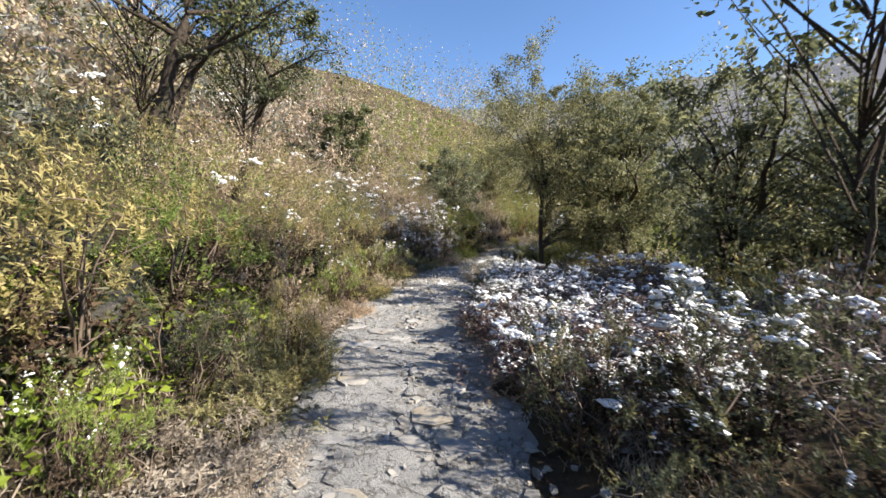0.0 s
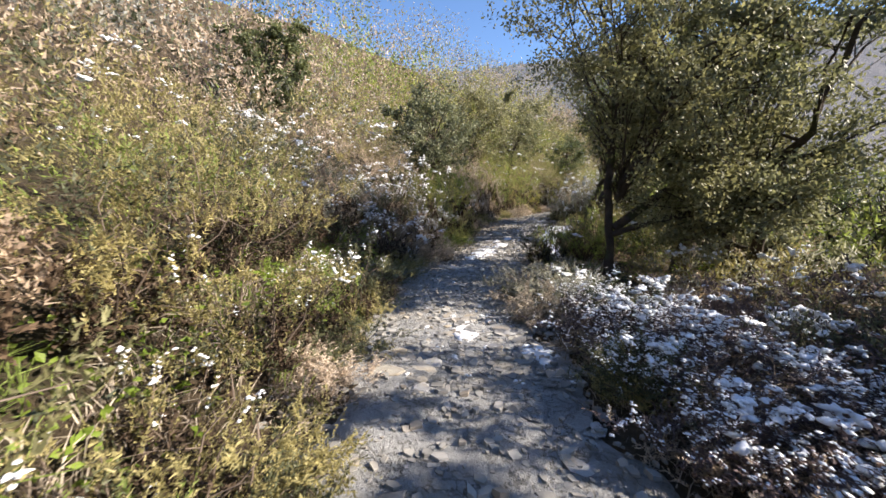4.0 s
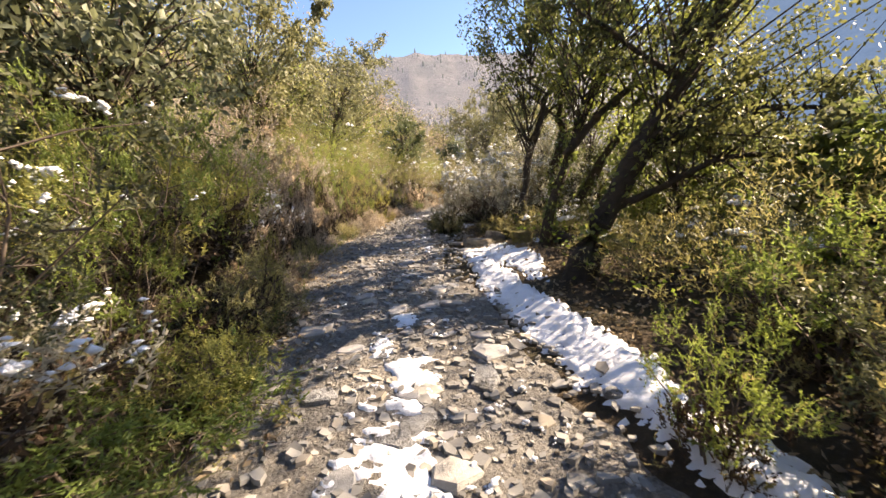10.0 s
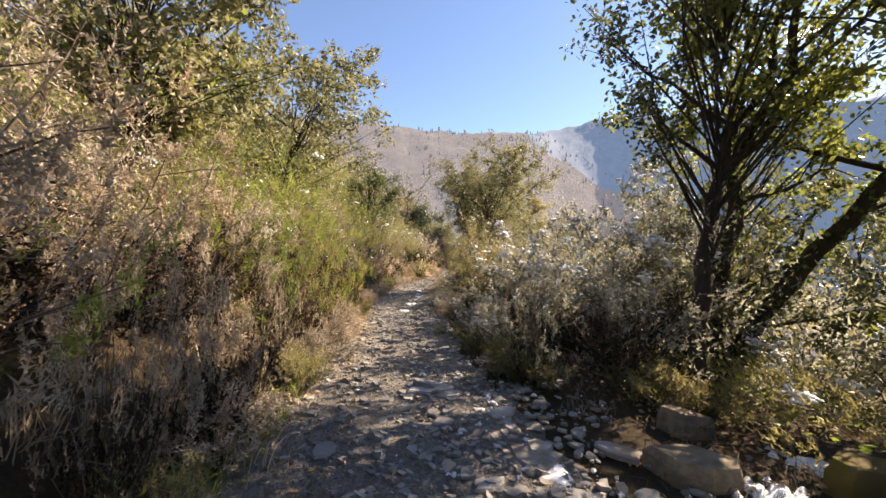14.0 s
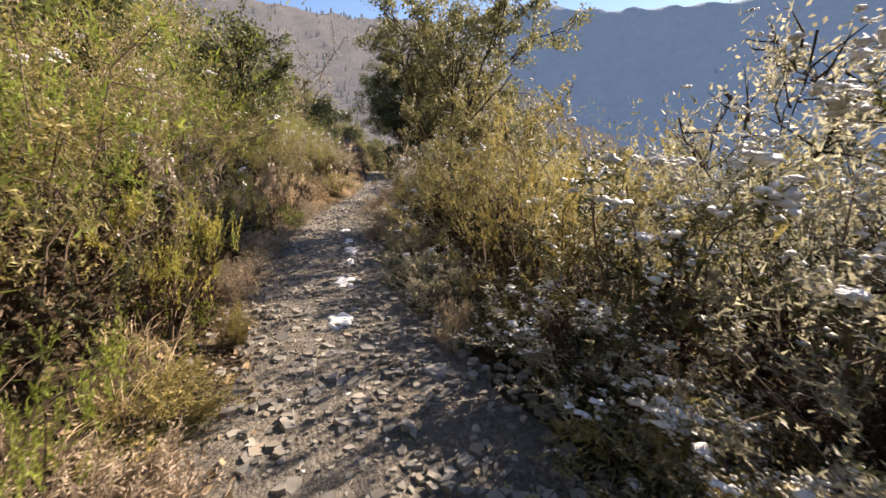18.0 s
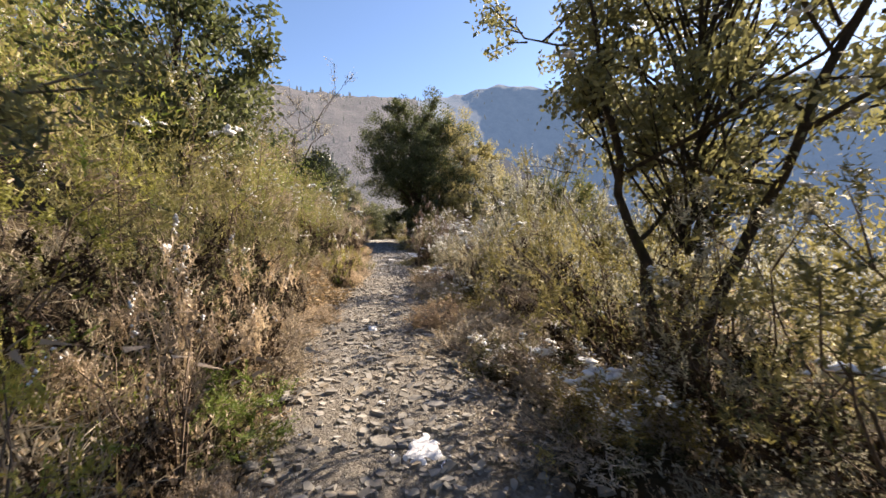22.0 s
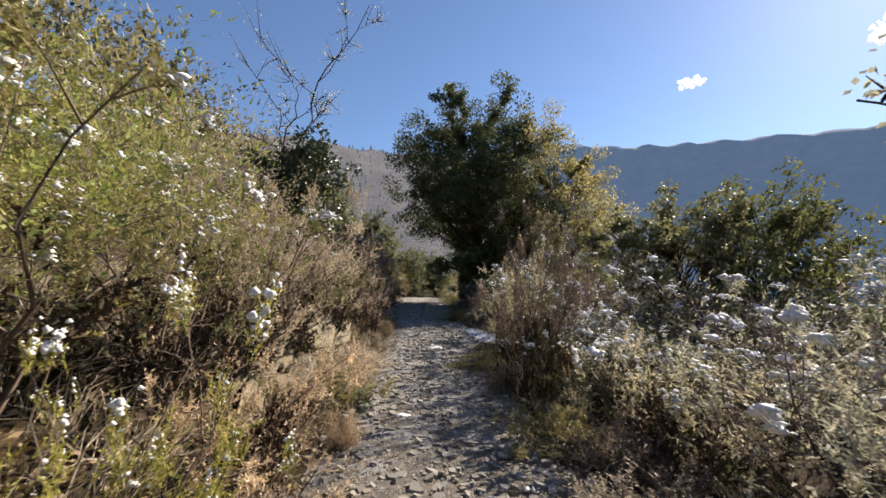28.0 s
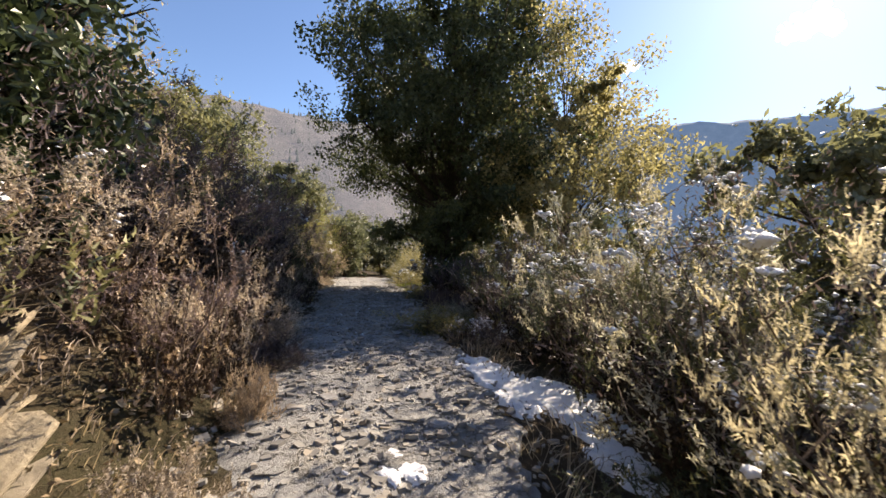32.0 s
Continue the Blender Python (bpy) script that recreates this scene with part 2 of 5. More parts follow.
LEAF = {
    "olive": leaf_material("heath_olive", (0.050, 0.053, 0.022), (0.2, 0.187, 0.08), (0.43, 0.39, 0.19), 0.36),
    "yellow": leaf_material("heath_yellow_green", (0.06, 0.07, 0.018), (0.245, 0.26, 0.072), (0.5, 0.48, 0.16), 0.4),
    "brown": leaf_material("heath_brown", (0.07, 0.055, 0.044), (0.26, 0.205, 0.163), (0.53, 0.445, 0.36)),
    "pink": leaf_material("heath_withered", (0.13, 0.098, 0.075), (0.46, 0.365, 0.285), (0.74, 0.64, 0.54), 0.35),
    "plum": leaf_material("heath_plum", (0.02, 0.014, 0.015), (0.085, 0.062, 0.066), (0.21, 0.165, 0.175)),
    "dark": leaf_material("heath_dark", (0.015, 0.020, 0.012), (0.063, 0.073, 0.040), (0.146, 0.158, 0.090)),
    "grey": leaf_material("heath_grey", (0.068, 0.067, 0.06), (0.27, 0.265, 0.228), (0.58, 0.56, 0.49), 0.5),
    "green": leaf_material("heath_green", (0.034, 0.052, 0.014), (0.13, 0.185, 0.045), (0.32, 0.4, 0.11), 0.42),
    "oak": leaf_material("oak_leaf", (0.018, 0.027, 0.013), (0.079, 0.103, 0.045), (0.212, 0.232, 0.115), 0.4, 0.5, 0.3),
    # lit copy of the oak leaf, sunlight put into its paler colour
    "oak_lit": leaf_material("oak_leaf_lit", (0.042, 0.049, 0.027), (0.142, 0.157, 0.086), (0.31, 0.32, 0.2), 0.38, 0.5, 0.3),
    # sunlit copy of the oak leaf, golden light painted into the colour
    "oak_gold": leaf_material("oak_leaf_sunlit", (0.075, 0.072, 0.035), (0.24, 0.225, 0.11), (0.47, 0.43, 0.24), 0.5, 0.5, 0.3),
    "oak_ivy": leaf_material("oak_leaf_green", (0.022, 0.034, 0.012), (0.108, 0.142, 0.044), (0.28, 0.33, 0.1), 0.5, 0.4, 0.5),
    "holly": leaf_material("evergreen_leaf", (0.009, 0.016, 0.008), (0.034, 0.052, 0.025), (0.093, 0.123, 0.056), 0.15, 0.3, 0.5),
    "straw": leaf_material("dry_grass", (0.2, 0.16, 0.12), (0.4, 0.34, 0.265), (0.64, 0.565, 0.46), 0.3, 0.8, 0.1),
    "blade": leaf_material("green_grass", (0.06, 0.09, 0.02), (0.13, 0.19, 0.04), (0.28, 0.34, 0.09), 0.4, 0.6, 0.2),
    "litter": leaf_material("fallen_leaf", (0.12, 0.075, 0.045), (0.29, 0.205, 0.125), (0.49, 0.38, 0.25), 0.15, 0.8, 0.1),
    # dead inner twigs, near-black so that gaps in a bush look shaded
    "dead": leaf_material("dead_twigs_shade", (0.016, 0.012, 0.009), (0.045, 0.033, 0.024), (0.1, 0.074, 0.055), 0.05, 0.9, 0.1),
    "bright": leaf_material("bright_leaf", (0.06, 0.10, 0.015), (0.15, 0.23, 0.03), (0.33, 0.43, 0.07), 0.5, 0.5, 0.3),
}

BARK, t, b = material("bark", 0.95)
col = mixed(t, noise_at(t, 9, 6), (0.03, 0.024, 0.019), (0.14, 0.112, 0.088))
col = mixed(t, ramp(t, noise_at(t, 3.3, 3), [(0.55, (0, 0, 0)), (0.7, (1, 1, 1))]), col, (0.09, 0.10, 0.045))
t.links.new(col, b.inputs["Base Color"])
bumped(t, b, math_node(t, "ADD", noise_at(t, 38, 6, 0.7), noise_at(t, 9, 3)), 1.0, 0.06)

TWIG, t, b = material("twig", 0.95)
t.links.new(mixed(t, noise_at(t, 14, 4), (0.07, 0.05, 0.038), (0.24, 0.19, 0.15)), b.inputs["Base Color"])

SNOW, t, b = material("snow", 0.65)
t.links.new(mixed(t, noise_at(t, 26, 4), (0.74, 0.77, 0.82), (0.90, 0.91, 0.93)), b.inputs["Base Color"])
bumped(t, b, noise_at(t, 70, 4), 0.5, 0.02)
b.inputs["Subsurface Weight"].default_value = 0.0

STONE, t, b = material("slate_stone", 0.8)
o = t.nodes.new("ShaderNodeObjectInfo")
tone = ramp(t, o.outputs["Random"], [(0.0, (0.25, 0.247, 0.24)), (0.4, (0.37, 0.366, 0.357)), (0.75, (0.46, 0.45, 0.425)), (1.0, (0.4, 0.36, 0.285))])
col = mixed(t, ramp(t, noise_at(t, 7, 6, 0.7), [(0.35, (0, 0, 0)), (0.7, (1, 1, 1))]), tone, mixed(t, 1.0, tone, (0.62, 0.62, 0.64), "MULTIPLY"))
col = mixed(t, ramp(t, noise_at(t, 2.6, 4), [(0.55, (0, 0, 0)), (0.72, (1, 1, 1))]), col, (0.30, 0.235, 0.15))
t.links.new(col, b.inputs["Base Color"])
bumped(t, b, noise_at(t, 45, 8, 0.75), 0.7, 0.015)

BEDROCK, t, b = material("pale_bedrock", 0.8)
col = mixed(t, ramp(t, noise_at(t, 2.4, 6, 0.7), [(0.35, (0, 0, 0)), (0.66, (1, 1, 1))]), (0.325, 0.33, 0.335), (0.48, 0.48, 0.475))
col = mixed(t, ramp(t, noise_at(t, 1.1, 5, 0.65), [(0.52, (0, 0, 0)), (0.7, (1, 1, 1))]), col, (0.34, 0.315, 0.27))
col = mixed(t, ramp(t, noise_at(t, 55, 6, 0.75), [(0.48, (0, 0, 0)), (0.8, (0.8, 0.8, 0.8))]), col, (0.2, 0.195, 0.185))
crack = ramp(t, noise_at(t, 4.5, 8, 0.62), [(0.478, (0, 0, 0)), (0.495, (1, 1, 1)), (0.512, (0, 0, 0))])
col = mixed(t, math_node(t, "MULTIPLY", crack, ramp(t, noise_at(t, 3.1, 3), [(0.3, (0, 0, 0)), (0.6, (0.85, 0.85, 0.85))])), col, (0.12, 0.105, 0.085))
t.links.new(col, b.inputs["Base Color"])
bumped(t, b, math_node(t, "SUBTRACT", math_node(t, "ADD", noise_at(t, 11, 8, 0.7), noise_at(t, 60, 5, 0.7)), crack), 1.0, 0.05)

PEBBLE, t, b = material("gravel_stone", 0.85)
g = t.nodes.new("ShaderNodeNewGeometry")
col = ramp(t, g.outputs["Random Per Island"], [(0.0, (0.12, 0.115, 0.11)), (0.4, (0.27, 0.264, 0.247)), (0.7, (0.38, 0.368, 0.34)), (0.88, (0.28, 0.225, 0.16)), (1.0, (0.38, 0.37, 0.36))])
t.links.new(mixed(t, 0.4, col, mixed(t, noise_at(t, 60, 5), (0.1, 0.1, 0.095), (0.4, 0.38, 0.34))), b.inputs["Base Color"])

TREAD, t, b = material("trail_gravel", 0.95)
fine, mid, wide = noise_at(t, 110, 6, 0.75), noise_at(t, 14, 5, 0.65), noise_at(t, 1.1, 4, 0.6)
v = t.nodes.new("ShaderNodeTexVoronoi")
v.inputs["Scale"].default_value = 46
g = t.nodes.new("ShaderNodeNewGeometry")
t.links.new(g.outputs["Position"], v.inputs["Vector"])
col = mixed(t, ramp(t, wide, [(0.36, (0, 0, 0)), (0.64, (1, 1, 1))]), (0.14, 0.132, 0.122), (0.25, 0.21, 0.16))
col = mixed(t, ramp(t, mid, [(0.3, (0, 0, 0)), (0.75, (1, 1, 1))]), col, (0.29, 0.274, 0.247))
col = mixed(t, 0.5, col, ramp(t, v.outputs["Color"], [(0.0, (0.06, 0.055, 0.05)), (0.5, (0.21, 0.198, 0.18)), (1.0, (0.4, 0.382, 0.353))]))
col = mixed(t, ramp(t, fine, [(0.5, (0, 0, 0)), (0.8, (0.6, 0.6, 0.6))]), col, (0.12, 0.10, 0.075))
t.links.new(col, b.inputs["Base Color"])
bumped(t, b, math_node(t, "ADD", math_node(t, "MULTIPLY", v.outputs["Distance"], -0.9), math_node(t, "ADD", mid, fine)), 0.9, 0.03)

SOIL, t, b = material("woodland_soil", 1.0)
col = mixed(t, ramp(t, noise_at(t, 3.0, 5), [(0.3, (0, 0, 0)), (0.7, (1, 1, 1))]), (0.042, 0.032, 0.022), (0.115, 0.083, 0.05))
col = mixed(t, ramp(t, noise_at(t, 0.7, 4), [(0.5, (0, 0, 0)), (0.66, (1, 1, 1))]), col, (0.07, 0.062, 0.032))
col = mixed(t, ramp(t, noise_at(t, 40, 6, 0.75), [(0.5, (0, 0, 0)), (0.8, (1, 1, 1))]), col, (0.15, 0.11, 0.07))
t.links.new(col, b.inputs["Base Color"])
bumped(t, b, noise_at(t, 22, 8, 0.75), 1.0, 0.08)

MOSS, t, b = material("mossy_stone", 0.95)
col = mixed(t, ramp(t, noise_at(t, 5, 5), [(0.35, (0, 0, 0)), (0.62, (1, 1, 1))]), (0.2, 0.16, 0.09), (0.25, 0.22, 0.045))
t.links.new(mixed(t, ramp(t, noise_at(t, 2.1, 3), [(0.45, (0, 0, 0)), (0.6, (1, 1, 1))]), col, (0.3, 0.235, 0.13)), b.inputs["Base Color"])
bumped(t, b, noise_at(t, 60, 6, 0.8), 1.0, 0.05)

LEDGE, t, b = material("dark_ledge_rock", 0.9)
col = mixed(t, ramp(t, noise_at(t, 8, 6, 0.7), [(0.3, (0, 0, 0)), (0.7, (1, 1, 1))]), (0.045, 0.045, 0.042), (0.14, 0.13, 0.12))
t.links.new(mixed(t, ramp(t, noise_at(t, 3.2, 5, 0.7), [(0.5, (0, 0, 0)), (0.62, (1, 1, 1))]), col, (0.12, 0.15, 0.03)), b.inputs["Base Color"])
bumped(t, b, noise_at(t, 26, 8, 0.75), 1.0, 0.05)

ROCK, t, b = material("bank_rock", 0.9)
col = mixed(t, ramp(t, noise_at(t, 6, 6, 0.7), [(0.3, (0, 0, 0)), (0.7, (1, 1, 1))]), (0.17, 0.15, 0.12), (0.52, 0.45, 0.345))
o = t.nodes.new("ShaderNodeObjectInfo")
col = mixed(t, 1.0, col, ramp(t, o.outputs["Random"], [(0.0, (0.72, 0.72, 0.74)), (0.5, (0.95, 0.94, 0.91)), (1.0, (1.12, 1.07, 0.97))]), "MULTIPLY")
t.links.new(mixed(t, ramp(t, noise_at(t, 2.2, 4), [(0.55, (0, 0, 0)), (0.68, (1, 1, 1))]), col, (0.16, 0.15, 0.05)), b.inputs["Base Color"])
bumped(t, b, noise_at(t, 30, 8, 0.75), 1.0, 0.04)

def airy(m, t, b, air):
    """Far slopes and clouds: haze painted as emission, the light of the air between, added to what the surface itself
    sends back.
    """
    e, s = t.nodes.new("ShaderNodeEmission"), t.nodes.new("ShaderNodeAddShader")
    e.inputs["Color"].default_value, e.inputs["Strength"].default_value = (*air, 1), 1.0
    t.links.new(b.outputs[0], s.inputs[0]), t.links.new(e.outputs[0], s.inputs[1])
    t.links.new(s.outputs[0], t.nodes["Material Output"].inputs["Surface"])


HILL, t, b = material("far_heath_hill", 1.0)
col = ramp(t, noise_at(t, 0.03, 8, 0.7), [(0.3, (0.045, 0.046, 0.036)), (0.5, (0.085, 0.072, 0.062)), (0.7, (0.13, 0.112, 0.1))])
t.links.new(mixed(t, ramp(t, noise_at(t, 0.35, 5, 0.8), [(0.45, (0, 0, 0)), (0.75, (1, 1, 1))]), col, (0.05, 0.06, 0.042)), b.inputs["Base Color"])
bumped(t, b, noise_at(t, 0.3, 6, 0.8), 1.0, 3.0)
# haze over the brown hill painted as emission
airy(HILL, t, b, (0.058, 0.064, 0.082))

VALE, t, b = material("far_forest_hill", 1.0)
# blue of the haze put into the base colour, emission adds the rest
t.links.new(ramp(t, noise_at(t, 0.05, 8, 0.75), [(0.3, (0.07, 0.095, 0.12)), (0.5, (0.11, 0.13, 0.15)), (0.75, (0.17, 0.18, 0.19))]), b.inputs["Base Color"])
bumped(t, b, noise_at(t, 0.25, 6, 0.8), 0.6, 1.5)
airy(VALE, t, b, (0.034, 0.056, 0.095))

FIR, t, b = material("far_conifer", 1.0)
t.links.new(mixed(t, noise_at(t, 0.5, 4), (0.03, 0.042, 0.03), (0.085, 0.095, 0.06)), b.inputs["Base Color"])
# conifers glow faintly: haze in front of them painted as emission
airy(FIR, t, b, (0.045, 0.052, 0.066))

CLOUD, t, b = material("cloud", 1.0)
b.inputs["Base Color"].default_value = (0.95, 0.95, 0.95, 1)
# whiteness of the cloud helped by emission, no source of its own
airy(CLOUD, t, b, (0.32, 0.33, 0.34))


# ---- mesh helpers ----
def mesh_of(name, verts, faces, mat, smooth=False, slots=None):
    """A mesh from arrays: faces is a list of index arrays, one for each number of corners."""
    me = bpy.data.meshes.new(name)
    verts = np.asarray(verts, float)
    faces = [np.asarray(f, np.int64) for f in faces if len(f)]
    loops = np.concatenate([f.ravel() for f in faces])
    total = np.concatenate([np.full(len(f), f.shape[1]) for f in faces])
    me.vertices.add(len(verts))
    me.vertices.foreach_set("co", verts.ravel())
    me.loops.add(len(loops))
    me.loops.foreach_set("vertex_index", loops)
    me.polygons.add(len(total))
    me.polygons.foreach_set("loop_start", np.r_[0, np.cumsum(total)[:-1]])
    me.polygons.foreach_set("use_smooth", np.full(len(total), smooth))
    for one in (mat if isinstance(mat, list) else [mat]):
        me.materials.append(one)
    if slots is not None:
        me.polygons.foreach_set("material_index", slots)
    me.update(calc_edges=True)
    return me


def part(name, me, parent, label=""):
    ob = new(name, me)
    ob.parent = parent
    if label:
        ob["label"] = label
    return ob


def joined(pieces):
    """Several (verts, faces of one size) as one."""
    vs, fs, n = [], [], 0
    for v, f in pieces:
        vs.append(v), fs.append(np.asarray(f) + n)
        n += len(v)
    return np.concatenate(vs), np.concatenate(fs)


def tube(pts, radii, sides=5):
    """A tapering limb along a line."""
    pts, n = np.asarray(pts, float), len(pts)
    d = np.gradient(pts, axis=0)
    d /= np.linalg.norm(d, axis=1)[:, None] + 1e-9
    a = np.cross(d, np.where(np.abs(d[:, 2:3]) > 0.9, [[1.0, 0, 0]], [[0, 0, 1.0]]))
    a /= np.linalg.norm(a, axis=1)[:, None] + 1e-9
    c = np.cross(d, a)
    w = np.arange(sides) / sides * 2 * np.pi
    v = pts[:, None] + np.asarray(radii)[:, None, None] * (a[:, None] * np.cos(w)[None, :, None] + c[:, None] * np.sin(w)[None, :, None])
    i, j = np.meshgrid(np.arange(n - 1), np.arange(sides), indexing="ij")
    k = (j + 1) % sides
    f = np.stack([i * sides + j, i * sides + k, (i + 1) * sides + k, (i + 1) * sides + j], -1).reshape(-1, 4)
    return v.reshape(-1, 3), f


def unit(v):
    return v / (np.linalg.norm(v, axis=-1, keepdims=True) + 1e-9)


def blades(base, way, length, width, rng):
    """Thin pointed leaves, one triangle each."""
    side = unit(np.cross(way, rng.normal(size=way.shape)))
    v = np.stack([base - side * width[:, None] / 2, base + side * width[:, None] / 2, base + way * length[:, None]], 1)
    return v.reshape(-1, 3), np.arange(len(base) * 3).reshape(-1, 3)


def leaves(base, way, length, width, rng):
    """Broad pointed leaves, two triangles each, folded a little along the midrib."""
    side = unit(np.cross(way, rng.normal(size=way.shape)))
    up = np.cross(side, way)
    m = base + way * (length * 0.5)[:, None] - up * (width * 0.18)[:, None]
    v = np.stack([base, m + side * width[:, None] / 2 + up * (width * 0.3)[:, None], base + way * length[:, None], m - side * width[:, None] / 2 + up * (width * 0.3)[:, None]], 1)
    k = np.arange(len(base)) * 4
    f = np.concatenate([np.stack([k, k + 1, k + 2], 1), np.stack([k, k + 2, k + 3], 1)])
    return v.reshape(-1, 3), f


OCTA = np.array([(1, 0, 0), (0, 1, 0), (-1, 0, 0), (0, -1, 0), (0, 0, 1), (0, 0, -1), (.7, .7, 0), (-.7, .7, 0), (-.7, -.7, 0), (.7, -.7, 0),
                 (.62, 0, .62), (0, .62, .62), (-.62, 0, .62), (0, -.62, .62)])
OCTA_F = np.array([(4, 10, 11), (4, 11, 12), (4, 12, 13), (4, 13, 10), (10, 0, 6), (10, 6, 11), (11, 6, 1), (11, 1, 7), (11, 7, 12), (12, 7, 2), (12, 2, 8), (12, 8, 13),
                   (13, 8, 3), (13, 3, 9), (13, 9, 10), (10, 9, 0), (5, 6, 0), (5, 1, 6), (5, 7, 1), (5, 2, 7), (5, 8, 2), (5, 3, 8), (5, 9, 3), (5, 0, 9)])


def lumps(at, size, flat, rng, jag=0.35):
    """Small uneven cushions."""
    n = len(at)
    shape = OCTA[None] * (1 + rng.uniform(-jag, jag, (n, len(OCTA), 1)))
    w = rng.uniform(0, 6.28, n)
    c, s = np.cos(w)[:, None], np.sin(w)[:, None]
    st = rng.uniform(0.6, 1.5, (n, 1))
    x, y = shape[..., 0] * st, shape[..., 1] / st
    v = np.stack([x * c - y * s, x * s + y * c, shape[..., 2] * flat], -1) * size[:, None, None] + at[:, None]
    f = OCTA_F[None] + (np.arange(n) * len(OCTA))[:, None, None]
    return v.reshape(-1, 3), f.reshape(-1, 3)


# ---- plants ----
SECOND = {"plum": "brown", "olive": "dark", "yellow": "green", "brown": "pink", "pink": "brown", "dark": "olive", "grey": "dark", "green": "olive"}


def specks(at, size, rng):
    """Grains of snow, rounded and uneven, eight faces each."""
    n = len(at)
    v = np.array([(1, 0, 0), (0, 1, 0), (-1, 0, 0), (0, -1, 0), (0, 0, 0.62), (0, 0, -0.5)])[None] * rng.uniform(0.55, 1.35, (n, 6, 1)) * size[:, None, None]
    w = rng.uniform(0, 6.283, (n, 1))
    v = np.stack([v[..., 0] * np.cos(w) - v[..., 1] * np.sin(w), v[..., 0] * np.sin(w) + v[..., 1] * np.cos(w), v[..., 2]], -1) + at[:, None]
    f = np.array([(0, 1, 4), (1, 2, 4), (2, 3, 4), (3, 0, 4), (1, 0, 5), (2, 1, 5), (3, 2, 5), (0, 3, 5)])[None] + (np.arange(n) * 6)[:, None, None]
    return v.reshape(-1, 3), f.reshape(-1, 3)


def pads(at, size, rng, count=11):
    """Snow caught in a plant: grains of many sizes run together at each place, ragged at the edge."""
    n = len(at)
    w = rng.uniform(0, 6.283, n)
    along = np.stack([np.cos(w), np.sin(w), rng.normal(0, 0.3, n)], 1)
    step = rng.normal(0, 0.9, (n, count))
    p = at[:, None] + along[:, None] * (step * size[:, None])[..., None] + rng.normal(0, 0.5, (n, count, 3)) * size[:, None, None] * np.array([1, 1, 0.45])
    r = size[:, None] * (0.15 + 0.5 * rng.uniform(size=(n, count)) ** 1.5)
    p[..., 2] -= 0.2 * np.abs(step) * size[:, None]
    core = lumps((p[:, :3] * 0.6 + at[:, None] * 0.4).reshape(-1, 3), np.repeat(size, 3) * rng.uniform(0.4, 0.75, n * 3), 0.75, rng, 0.45)
    return joined([core, specks(p[:, 3:].reshape(-1, 3), r[:, 3:].ravel() * 0.75, rng)])


